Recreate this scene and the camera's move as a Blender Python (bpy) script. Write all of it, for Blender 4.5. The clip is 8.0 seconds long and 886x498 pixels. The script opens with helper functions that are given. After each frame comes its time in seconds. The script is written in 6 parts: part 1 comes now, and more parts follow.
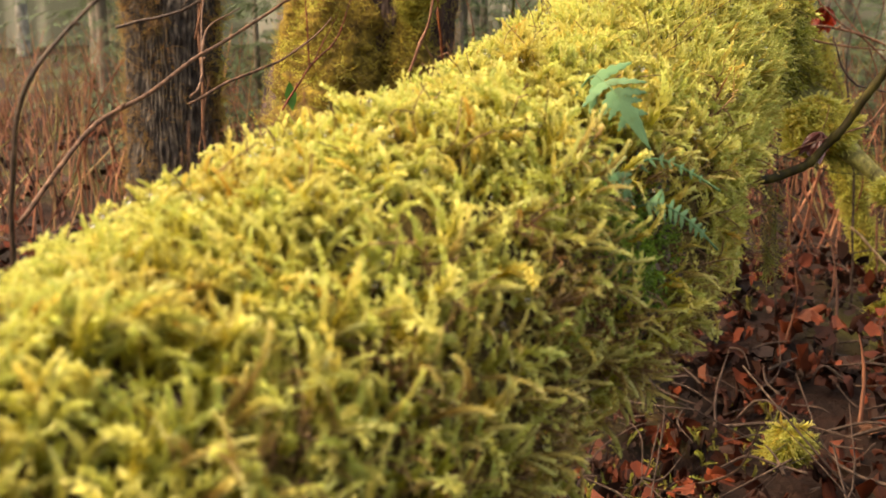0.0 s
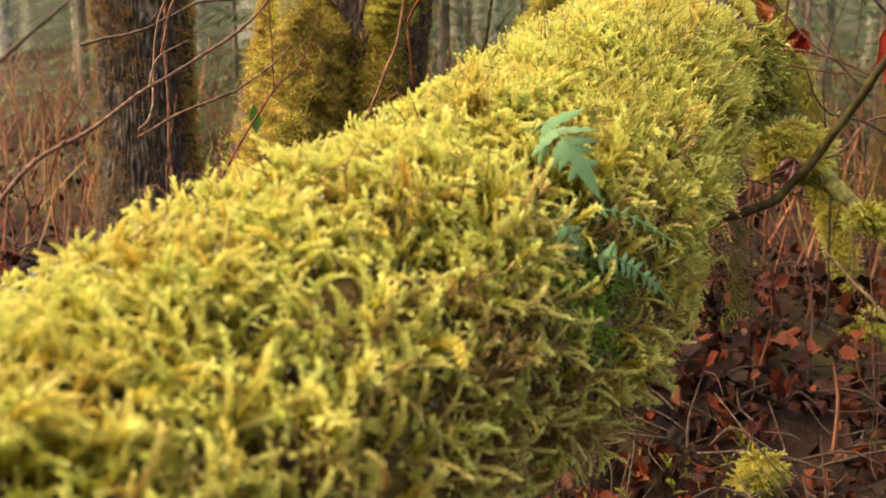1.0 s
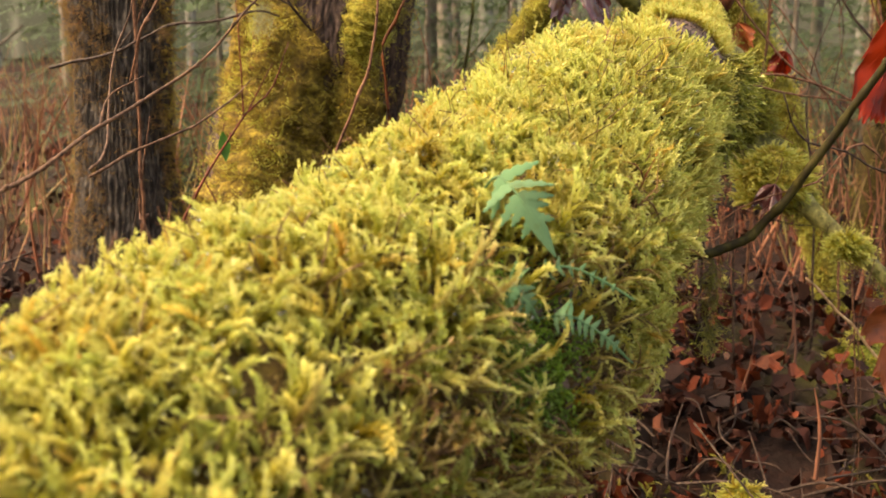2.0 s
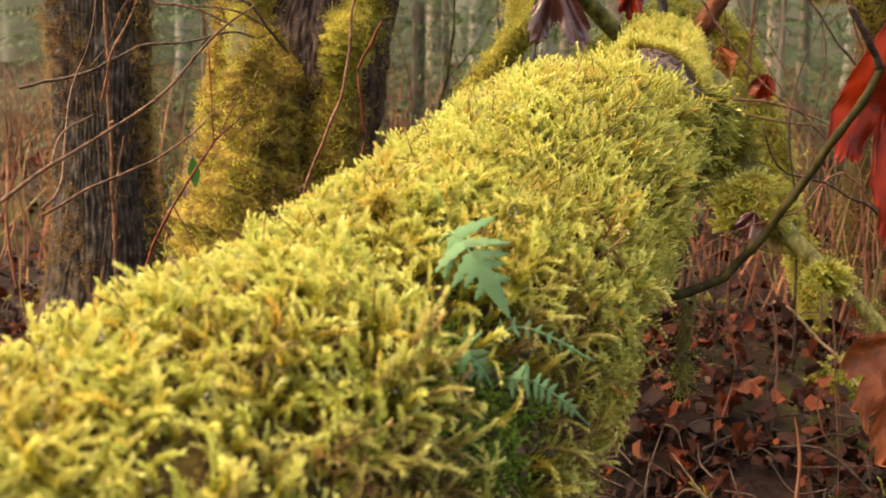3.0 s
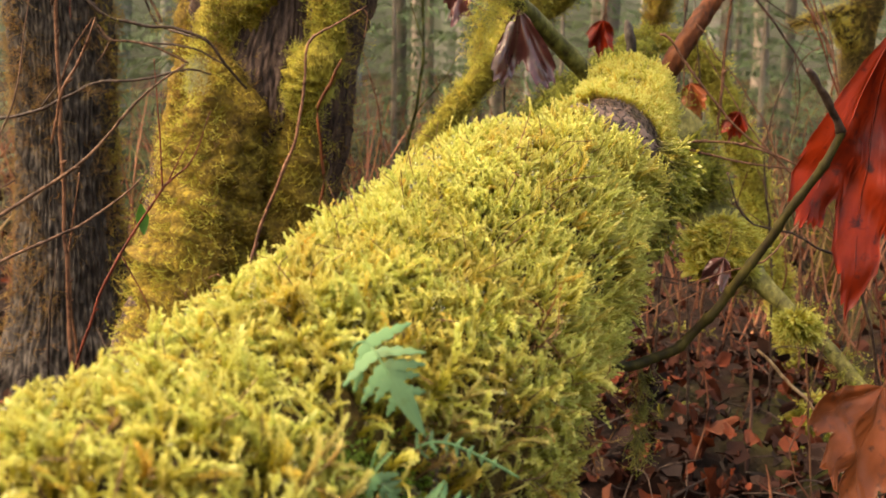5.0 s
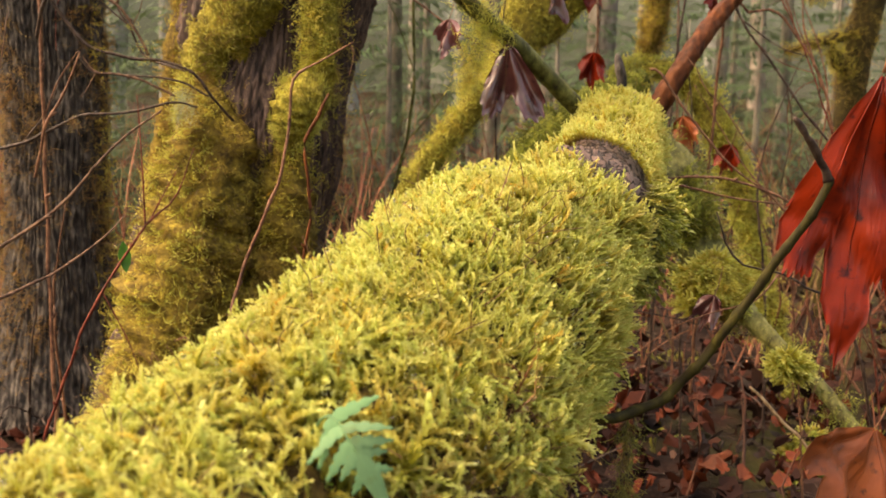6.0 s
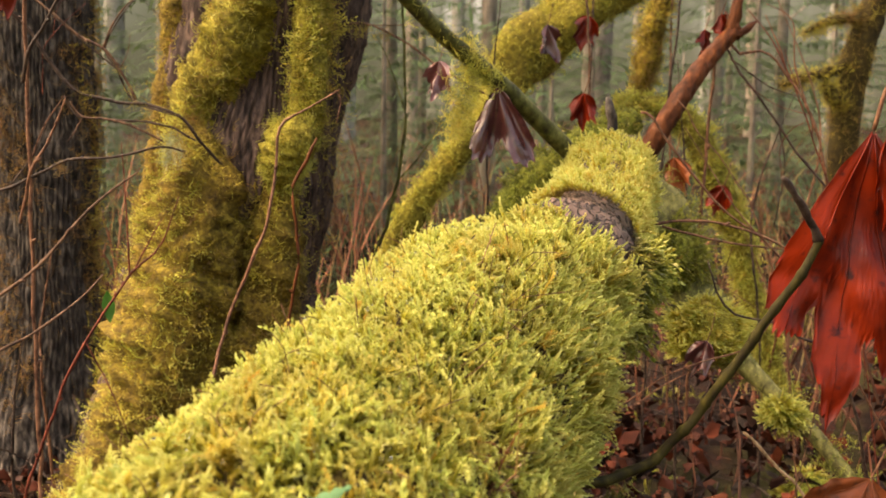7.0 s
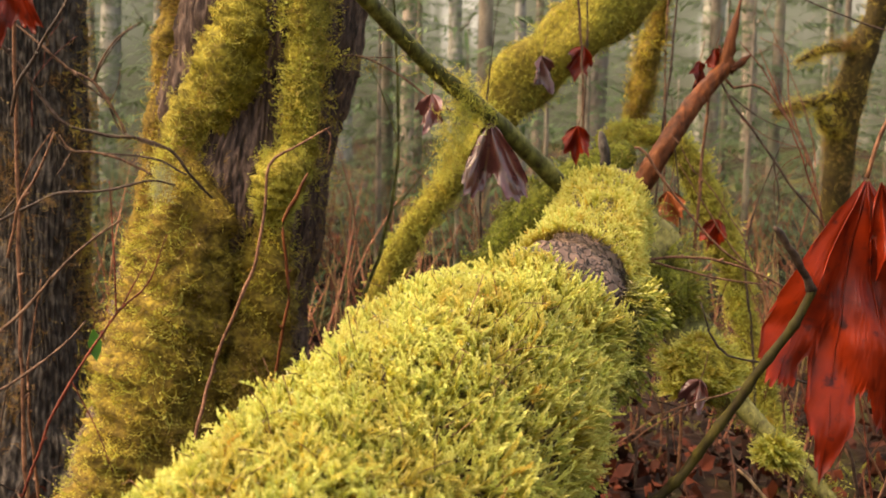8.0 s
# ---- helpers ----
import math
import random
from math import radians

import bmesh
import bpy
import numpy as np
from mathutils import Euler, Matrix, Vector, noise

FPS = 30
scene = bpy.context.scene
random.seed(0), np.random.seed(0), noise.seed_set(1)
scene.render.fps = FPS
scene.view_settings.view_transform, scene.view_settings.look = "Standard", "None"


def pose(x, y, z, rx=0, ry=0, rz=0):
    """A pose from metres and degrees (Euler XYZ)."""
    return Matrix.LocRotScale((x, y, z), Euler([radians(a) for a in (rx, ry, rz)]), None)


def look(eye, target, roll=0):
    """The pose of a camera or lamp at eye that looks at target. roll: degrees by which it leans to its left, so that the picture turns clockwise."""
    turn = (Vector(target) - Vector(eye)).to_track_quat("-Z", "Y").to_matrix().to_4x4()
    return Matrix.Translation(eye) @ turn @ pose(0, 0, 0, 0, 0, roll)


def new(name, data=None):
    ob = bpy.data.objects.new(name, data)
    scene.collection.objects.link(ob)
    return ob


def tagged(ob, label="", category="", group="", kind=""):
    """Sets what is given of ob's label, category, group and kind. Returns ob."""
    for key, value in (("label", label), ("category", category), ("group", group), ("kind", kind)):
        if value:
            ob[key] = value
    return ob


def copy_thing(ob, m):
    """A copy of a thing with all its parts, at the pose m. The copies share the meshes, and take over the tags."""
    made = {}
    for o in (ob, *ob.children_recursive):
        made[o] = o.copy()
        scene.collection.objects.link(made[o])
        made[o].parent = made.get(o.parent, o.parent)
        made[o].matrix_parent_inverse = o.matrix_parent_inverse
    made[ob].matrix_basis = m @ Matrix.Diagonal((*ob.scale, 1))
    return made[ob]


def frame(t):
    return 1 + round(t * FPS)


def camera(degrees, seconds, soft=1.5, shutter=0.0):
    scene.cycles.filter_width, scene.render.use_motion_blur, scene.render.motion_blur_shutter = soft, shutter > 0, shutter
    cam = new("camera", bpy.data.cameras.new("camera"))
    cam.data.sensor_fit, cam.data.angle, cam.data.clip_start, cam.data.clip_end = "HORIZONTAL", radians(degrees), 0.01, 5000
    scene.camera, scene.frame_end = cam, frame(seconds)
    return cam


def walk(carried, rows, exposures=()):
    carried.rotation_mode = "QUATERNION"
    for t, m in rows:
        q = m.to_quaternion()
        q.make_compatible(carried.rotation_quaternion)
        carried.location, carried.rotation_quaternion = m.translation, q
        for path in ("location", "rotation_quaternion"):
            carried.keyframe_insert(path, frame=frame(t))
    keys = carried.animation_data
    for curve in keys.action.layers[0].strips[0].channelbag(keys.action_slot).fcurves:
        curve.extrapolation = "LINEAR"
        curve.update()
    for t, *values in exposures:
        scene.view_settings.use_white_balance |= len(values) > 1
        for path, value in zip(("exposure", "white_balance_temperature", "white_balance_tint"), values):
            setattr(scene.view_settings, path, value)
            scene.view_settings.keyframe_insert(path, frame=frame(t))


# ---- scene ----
cam = camera(44.0, 8.0, soft=1.6)
cam.data.dof.use_dof = True
cam.data.dof.focus_distance = 1.2
cam.data.dof.aperture_fstop = 12.0
PATH = [
    (0, (0.019, -0.036, 0.736), (-0.023, 1.92, 0.319), -0.6),
    (0.5, (0.032, -0.018, 0.747), (0.003, 1.939, 0.336), -0.3),
    (1, (0.047, 0.002, 0.762), (0.032, 1.96, 0.354), -0.1),
    (1.5, (0.061, 0.022, 0.776), (0.054, 1.981, 0.374), -0.1),
    (2, (0.075, 0.04, 0.788), (0.075, 2.001, 0.394), -0.0),
    (3.3, (0.107, 0.084, 0.823), (0.128, 2.047, 0.443), 0.5),
    (3.5, (0.112, 0.09, 0.827), (0.134, 2.054, 0.449), 0.5),
    (4, (0.122, 0.106, 0.838), (0.148, 2.071, 0.464), 0.7),
    (4.5, (0.134, 0.122, 0.848), (0.166, 2.088, 0.481), 0.6),
    (4.7, (0.138, 0.127, 0.854), (0.174, 2.092, 0.487), 0.6),
    (5.8, (0.16, 0.158, 0.885), (0.2, 2.128, 0.541), 0.9),
    (6, (0.161, 0.161, 0.89), (0.203, 2.133, 0.555), 0.9),
    (6.5, (0.168, 0.175, 0.906), (0.213, 2.151, 0.597), 0.9),
    (7, (0.174, 0.184, 0.92), (0.22, 2.162, 0.63), 0.8),
    (7.5, (0.18, 0.194, 0.935), (0.229, 2.174, 0.661), 0.8),
    (8, (0.182, 0.202, 0.945), (0.234, 2.185, 0.689), 1.0),
]
EXPOSURE = 2.1
walk(cam, [(t, look(eye, target, roll)) for t, eye, target, roll in PATH], [(0.0, EXPOSURE, 9200, 20), (8.0, EXPOSURE, 9200, 20)])

# ---- light: an overcast winter day ----
SUN_EL, SUN_AZ = 54.0, 271.0
world = bpy.data.worlds.new("overcast_sky")
scene.world = world
world.use_nodes = True
wt = world.node_tree
wsky = wt.nodes.new("ShaderNodeTexSky")
wsky.sky_type, wsky.sun_disc = "NISHITA", False
wsky.sun_elevation, wsky.sun_rotation = radians(SUN_EL), radians(SUN_AZ)
wsky.air_density, wsky.dust_density = 1.6, 6.0
wt.nodes["Background"].inputs["Strength"].default_value = 0.125
wt.links.new(wsky.outputs[0], wt.nodes["Background"].inputs["Color"])
sun = new("sun", bpy.data.lights.new("sun", "SUN"))
sun.data.energy, sun.data.angle, sun.data.color = 1.2, radians(80), (1.0, 0.96, 0.88)
az, el = radians(SUN_AZ), radians(SUN_EL)
toward = Vector((math.sin(az) * math.cos(el), math.cos(az) * math.cos(el), math.sin(el)))
sun.matrix_world = look(toward * 20, (0, 0, 0))


# ---- materials ----
def shader(name, rough=0.7, spec=0.4):
    m = bpy.data.materials.new(name)
    m.use_nodes = True
    b = m.node_tree.nodes["Principled BSDF"]
    b.inputs["Roughness"].default_value = rough
    b.inputs["Specular IOR Level"].default_value = spec
    return m, m.node_tree, b


def node(t, kind, **given):
    n = t.nodes.new(kind)
    for key, value in given.items():
        n.inputs[key.replace("_", " ")].default_value = value
    return n


def ramp(t, source, stops):
    r = t.nodes.new("ShaderNodeValToRGB")
    while len(r.color_ramp.elements) < len(stops):
        r.color_ramp.elements.new(0.5)
    for e, (at, colour) in zip(r.color_ramp.elements, stops):
        e.position, e.color = at, (*colour, 1)
    t.links.new(source, r.inputs[0])
    return r.outputs[0]


def blend(t, factor, a, b, kind="MIX"):
    n = t.nodes.new("ShaderNodeMix")
    n.data_type, n.blend_type = "RGBA", kind
    for socket, value in ((n.inputs[0], factor), (n.inputs[6], a), (n.inputs[7], b)):
        if isinstance(value, (int, float)):
            socket.default_value = value
        elif isinstance(value, tuple):
            socket.default_value = (*value, 1)
        else:
            t.links.new(value, socket)
    return n.outputs[2]


def noise_at(t, scale, detail=4.0, stretch=None, rough=0.55):
    n = node(t, "ShaderNodeTexNoise", Scale=scale, Detail=detail, Roughness=rough)
    c = t.nodes.new("ShaderNodeTexCoord")
    if stretch:
        g = t.nodes.new("ShaderNodeMapping")
        g.inputs["Scale"].default_value = stretch
        t.links.new(c.outputs["Object"], g.inputs[0])
        t.links.new(g.outputs[0], n.inputs[0])
    else:
        t.links.new(c.outputs["Object"], n.inputs[0])
    return n.outputs[0]


def bump(t, b, height, strength=0.5, distance=0.003):
    n = node(t, "ShaderNodeBump", Strength=strength, Distance=distance)
    t.links.new(height, n.inputs["Height"])
    t.links.new(n.outputs[0], b.inputs["Normal"])


def attribute(t, name):
    a = t.nodes.new("ShaderNodeAttribute")
    a.attribute_name = name
    return a.outputs["Fac"]


def thin(m, colour, share):
    """Lets part of the light through, as leaves do."""
    t = m.node_tree
    out, b = t.nodes["Material Output"], t.nodes["Principled BSDF"]
    tr = t.nodes.new("ShaderNodeBsdfTranslucent")
    mix = t.nodes.new("ShaderNodeMixShader")
    mix.inputs[0].default_value = share
    if isinstance(colour, tuple):
        tr.inputs[0].default_value = (*colour, 1)
    else:
        t.links.new(colour, tr.inputs[0])
    t.links.new(b.outputs[0], mix.inputs[1])
    t.links.new(tr.outputs[0], mix.inputs[2])
    t.links.new(mix.outputs[0], out.inputs[0])


def moss_material(name, base, middle, tip, dry, patch=7.0, share=0.3, rough=0.42, dryness=0.45, edge=(0.45, 0.68), stretch=None):
    """Brown stems, green shoots, pale tips; dry and fresh cushions side by side."""
    m, t, b = shader(name, rough, 0.5)
    along = ramp(t, attribute(t, "tip"), [(0.0, base), (0.5, middle), (0.95, tip)])
    patches = ramp(t, noise_at(t, patch, 5, stretch), [(edge[0], (0, 0, 0)), (edge[1], (1, 1, 1))])
    sep = t.nodes.new("ShaderNodeMath")
    sep.operation = "MULTIPLY"
    t.links.new(patches, sep.inputs[0])
    sep.inputs[1].default_value = dryness
    c = blend(t, sep.outputs[0], along, dry)
    own = ramp(t, attribute(t, "tint"), [(0.0, (0.64, 0.75, 0.68)), (0.25, (0.89, 0.97, 0.92)), (0.48, (1.04, 1.06, 1.2)), (0.70, (1.08, 1.03, 1.1)), (0.88, (1.12, 0.90, 0.72)), (1.0, (0.98, 0.64, 0.48))])
    c = blend(t, 1.0, c, own, "MULTIPLY")
    t.links.new(c, b.inputs["Base Color"])
    thin(m, c, share)
    return m


MOSS = moss_material("yellow_green_moss", (0.125, 0.068, 0.012), (0.362, 0.320, 0.030), (0.60, 0.602, 0.175), (0.36, 0.225, 0.028), 16.0, dryness=0.45, share=0.52, rough=0.42, edge=(0.52, 0.66))
MOSS_STEM = moss_material("brown_stemmed_moss", (0.13, 0.062, 0.025), (0.30, 0.215, 0.05), (0.62, 0.61, 0.20), (0.30, 0.19, 0.04), 16.0, share=0.45)
MOSS_FAR = moss_material("mossy_trunk_growth", (0.09, 0.045, 0.012), (0.30, 0.24, 0.028), (0.62, 0.53, 0.075), (0.17, 0.085, 0.022), 9.0, dryness=0.9, edge=(0.42, 0.60), stretch=(1, 1, 0.4))
MOSS_SOFT = moss_material("soft_branch_moss", (0.16, 0.13, 0.018), (0.36, 0.34, 0.045), (0.60, 0.59, 0.12), (0.38, 0.28, 0.05), 6.0)
# Deep green moss, darkened further to carry the shade under the log.
MOSS_DEEP_SHADED = moss_material("deep_green_moss_with_shade", (0.04, 0.034, 0.008), (0.16, 0.17, 0.022), (0.36, 0.37, 0.06), (0.17, 0.14, 0.025), 6.0)
# A darker green for moss near the bark, with the shade put into it.
MOSS_SHADE = moss_material("shade_darkened_green_moss", (0.03, 0.025, 0.008), (0.10, 0.10, 0.018), (0.24, 0.24, 0.04), (0.10, 0.07, 0.02))
MOSS_BROWN = moss_material("olive_brown_moss", (0.08, 0.04, 0.012), (0.29, 0.20, 0.032), (0.58, 0.46, 0.075), (0.22, 0.11, 0.026), 9.0, dryness=0.9, edge=(0.42, 0.60), stretch=(1, 1, 0.4))
MOSS_DRY = moss_material("dry_brown_moss", (0.07, 0.032, 0.016), (0.17, 0.085, 0.03), (0.42, 0.30, 0.08), (0.20, 0.09, 0.03))
MOSS_RUST = moss_material("rust_brown_moss", (0.07, 0.032, 0.015), (0.19, 0.10, 0.03), (0.33, 0.205, 0.05), (0.18, 0.078, 0.024))
MOSS_LEAF = moss_material("fresh_leafy_moss", (0.02, 0.045, 0.006), (0.075, 0.165, 0.012), (0.17, 0.29, 0.03), (0.1, 0.16, 0.02))
LICHEN = moss_material("pale_beard_lichen", (0.16, 0.18, 0.10), (0.29, 0.32, 0.19), (0.45, 0.48, 0.32), (0.25, 0.25, 0.16))


def bark_material(name, dark, light, crack, scale=9.0, stretch=(1, 1, 0.18), rough=0.75, depth=0.012):
    m, t, b = shader(name, rough, 0.22 if depth > 0.005 else 0.12)
    a = noise_at(t, scale * 3, 6, stretch, 0.65)
    c = ramp(t, a, [(0.34, crack), (0.48, dark), (0.66, light)])
    stain = ramp(t, noise_at(t, scale * 0.5, 4), [(0.35, (0.7, 0.68, 0.66)), (0.7, (1.15, 1.1, 1.0))])
    c = blend(t, 1.0, c, stain, "MULTIPLY")
    fine = ramp(t, noise_at(t, scale * 18, 3), [(0.3, (0.8, 0.8, 0.8)), (0.7, (1.15, 1.15, 1.15))])
    t.links.new(blend(t, 0.8, c, fine, "MULTIPLY"), b.inputs["Base Color"])
    bump(t, b, a, 0.9, depth)
    return m


BARK = bark_material("furrowed_brown_bark", (0.060, 0.038, 0.031), (0.165, 0.112, 0.092), (0.010, 0.007, 0.006), 30.0, (1, 1, 0.16), 0.7, 0.006)


def cracked_bark(name, dark, light, gap):
    """Small plates of bark with dark cracks between them."""
    m, t, b = shader(name, 0.6, 0.25)
    c = t.nodes.new("ShaderNodeTexCoord")
    g = t.nodes.new("ShaderNodeMapping")
    g.inputs["Scale"].default_value = (1.0, 0.45, 1.0)
    t.links.new(c.outputs["Object"], g.inputs[0])
    warp = node(t, "ShaderNodeTexNoise", Scale=30.0, Detail=4.0)
    t.links.new(g.outputs[0], warp.inputs[0])
    at = blend(t, 0.04, g.outputs[0], warp.outputs[1], "LINEAR_LIGHT")
    v = node(t, "ShaderNodeTexVoronoi", Scale=62.0)
    v.feature = "DISTANCE_TO_EDGE"
    t.links.new(at, v.inputs[0])
    edge = ramp(t, v.outputs[0], [(0.0, (0, 0, 0)), (0.12, (1, 1, 1))])
    tone = ramp(t, noise_at(t, 70, 5), [(0.3, dark), (0.7, light)])
    t.links.new(blend(t, edge, gap, tone), b.inputs["Base Color"])
    bump(t, b, edge, 1.0, 0.004)
    return m


BARK_LOG = cracked_bark("flaking_log_bark", (0.050, 0.030, 0.023), (0.145, 0.092, 0.068), (0.012, 0.007, 0.005))
BARK_BLACK = bark_material("blackish_wet_bark", (0.034, 0.028, 0.024), (0.14, 0.122, 0.105), (0.008, 0.007, 0.006), 18.0, (1, 1, 0.45), 0.65, 0.008)
# Barks of the far wood: their greys are lightened to imitate mist.
BARK_PALE_MIST = bark_material("mist_paled_alder_bark", (0.18, 0.185, 0.17), (0.29, 0.30, 0.28), (0.09, 0.09, 0.08), 4.0, (1, 1, 0.5), 0.8)
BARK_GREY_MIST = bark_material("mist_paled_grey_brown_bark", (0.19, 0.165, 0.14), (0.33, 0.29, 0.25), (0.09, 0.075, 0.065), 4.0, (1, 1, 0.3), 0.8)
WOOD_RED = bark_material("bare_red_brown_wood", (0.080, 0.024, 0.008), (0.145, 0.046, 0.014), (0.03, 0.010, 0.004), 20.0, (1, 1, 0.3), 0.55, 0.004)
GREEN_BARK = bark_material("green_filmed_bark", (0.065, 0.07, 0.02), (0.16, 0.165, 0.05), (0.025, 0.02, 0.010), 22.0, (1, 1, 0.6), 0.5, 0.0012)
GREEN_PALE = bark_material("pale_green_bark", (0.14, 0.14, 0.05), (0.28, 0.27, 0.10), (0.05, 0.045, 0.02), 20.0, (1, 1, 0.6), 0.6, 0.0012)
STEM_OLIVE = bark_material("olive_brown_stem", (0.024, 0.021, 0.005), (0.055, 0.047, 0.010), (0.014, 0.010, 0.005), 26.0, (1, 1, 0.5), 0.7, 0.0006)
TWIG_BROWN = bark_material("red_brown_twig", (0.14, 0.068, 0.042), (0.25, 0.13, 0.082), (0.045, 0.022, 0.016), 40.0, (1, 1, 0.6), 0.5, 0.0012)
TWIG_GREY = bark_material("weathered_grey_twig", (0.10, 0.055, 0.036), (0.20, 0.12, 0.08), (0.03, 0.018, 0.013), 40.0, (1, 1, 0.6), 0.6, 0.0012)
TWIG_RED = bark_material("wine_red_twig", (0.12, 0.03, 0.02), (0.21, 0.06, 0.038), (0.04, 0.013, 0.01), 40.0, (1, 1, 0.6), 0.4, 0.0012)
TWIG_DARK = bark_material("dark_twig", (0.045, 0.03, 0.024), (0.10, 0.07, 0.055), (0.015, 0.01, 0.009), 40.0, (1, 1, 0.6), 0.5, 0.0012)
STRAW = bark_material("dry_straw_stem", (0.36, 0.24, 0.14), (0.52, 0.38, 0.24), (0.16, 0.1, 0.06), 40.0, (1, 1, 0.4), 0.6, 0.0012)


def leaf_material(name, dark, light, spot, rough=0.3, share=0.2, spec=0.3, blotch=16):
    m, t, b = shader(name, rough, spec)
    c = ramp(t, noise_at(t, blotch, 5), [(0.3, dark), (0.7, light)])
    spots = ramp(t, noise_at(t, 60, 4), [(0.58, (0, 0, 0)), (0.72, (1, 1, 1))])
    c = blend(t, spots, c, spot)
    info = t.nodes.new("ShaderNodeObjectInfo")
    own = ramp(t, info.outputs["Random"], [(0.0, (0.7, 0.66, 0.66)), (0.5, (1, 1, 1)), (1.0, (1.25, 1.3, 1.2))])
    c = blend(t, 1.0, c, own, "MULTIPLY")
    t.links.new(c, b.inputs["Base Color"])
    bump(t, b, noise_at(t, 90, 4), 0.35, 0.0015)
    thin(m, c, share)
    return m


LEAF_RED = leaf_material("wet_red_leaf", (0.060, 0.005, 0.003), (0.27, 0.022, 0.005), (0.035, 0.005, 0.005), 0.30, 0.30, 0.22, 14)
LEAF_RUST = leaf_material("dry_rust_leaf", (0.17, 0.042, 0.014), (0.33, 0.085, 0.026), (0.09, 0.028, 0.014), 0.4)
LEAF_PURPLE = leaf_material("dark_plum_leaf", (0.05, 0.016, 0.016), (0.12, 0.038, 0.034), (0.03, 0.01, 0.01), 0.24, 0.08, 0.7)
LEAF_GREEN = leaf_material("fresh_green_leaf", (0.03, 0.11, 0.015), (0.06, 0.19, 0.03), (0.04, 0.1, 0.02), 0.4, 0.35)
FERN = leaf_material("blue_green_fern", (0.075, 0.18, 0.075), (0.14, 0.28, 0.13), (0.08, 0.15, 0.05), 0.6, 0.3)
NEEDLES = leaf_material("conifer_needles", (0.047, 0.085, 0.036), (0.095, 0.148, 0.060), (0.037, 0.062, 0.03), 0.6, 0.25)


def litter_material():
    """Leaf litter: each leaf of its own colour."""
    m, t, b = shader("leaf_litter", 0.6, 0.1)
    g = t.nodes.new("ShaderNodeNewGeometry")
    c = ramp(t, g.outputs["Random Per Island"], [(0.0, (0.012, 0.008, 0.006)), (0.5, (0.036, 0.012, 0.007)), (0.8, (0.080, 0.019, 0.009)), (0.95, (0.15, 0.032, 0.012)), (1.0, (0.09, 0.062, 0.04))])
    own = ramp(t, noise_at(t, 40, 4), [(0.3, (0.65, 0.65, 0.65)), (0.7, (1.2, 1.2, 1.2))])
    t.links.new(blend(t, 1.0, c, own, "MULTIPLY"), b.inputs["Base Color"])
    bump(t, b, noise_at(t, 120, 3), 0.3, 0.001)
    return m


LITTER = litter_material()


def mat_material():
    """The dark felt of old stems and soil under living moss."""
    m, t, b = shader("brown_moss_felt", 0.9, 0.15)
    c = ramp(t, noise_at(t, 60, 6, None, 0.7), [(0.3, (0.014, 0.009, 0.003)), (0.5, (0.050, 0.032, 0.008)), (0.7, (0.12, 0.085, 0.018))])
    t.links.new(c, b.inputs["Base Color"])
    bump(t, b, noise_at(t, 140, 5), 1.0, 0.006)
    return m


FELT = mat_material()


def plush_material(name, deep, mid, high):
    """Close-grown moss, a dense pile of fine tips."""
    m, t, b = shader(name, 0.85, 0.15)
    c = ramp(t, noise_at(t, 75, 6, None, 0.75), [(0.32, deep), (0.5, mid), (0.68, high)])
    broad = ramp(t, noise_at(t, 8, 4), [(0.35, (0.75, 0.68, 0.7)), (0.65, (1.15, 1.15, 1.1))])
    t.links.new(blend(t, 1.0, c, broad, "MULTIPLY"), b.inputs["Base Color"])
    bump(t, b, noise_at(t, 160, 5), 1.0, 0.008)
    return m


PLUSH = plush_material("plush_yellow_moss", (0.05, 0.042, 0.009), (0.17, 0.15, 0.022), (0.34, 0.31, 0.05))
PLUSH_OLIVE = plush_material("plush_olive_moss", (0.03, 0.018, 0.006), (0.14, 0.10, 0.017), (0.30, 0.235, 0.036))
PLUSH_BROWN = plush_material("plush_brown_moss", (0.014, 0.010, 0.004), (0.040, 0.030, 0.008), (0.085, 0.066, 0.014))
PLUSH_GREEN = plush_material("plush_green_moss", (0.03, 0.03, 0.008), (0.13, 0.15, 0.022), (0.28, 0.30, 0.045))


def ground_material():
    m, t, b = shader("forest_floor", 0.85, 0.1)
    c = ramp(t, noise_at(t, 9, 8, None, 0.7), [(0.3, (0.008, 0.006, 0.005)), (0.5, (0.020, 0.011, 0.008)), (0.68, (0.045, 0.02, 0.012))])
    green = ramp(t, noise_at(t, 1.3, 5), [(0.52, (0, 0, 0)), (0.66, (1, 1, 1))])
    c = blend(t, green, c, (0.06, 0.058, 0.014))
    t.links.new(c, b.inputs["Base Color"])
    bump(t, b, noise_at(t, 30, 6), 0.8, 0.03)
    return m


GROUND = ground_material()


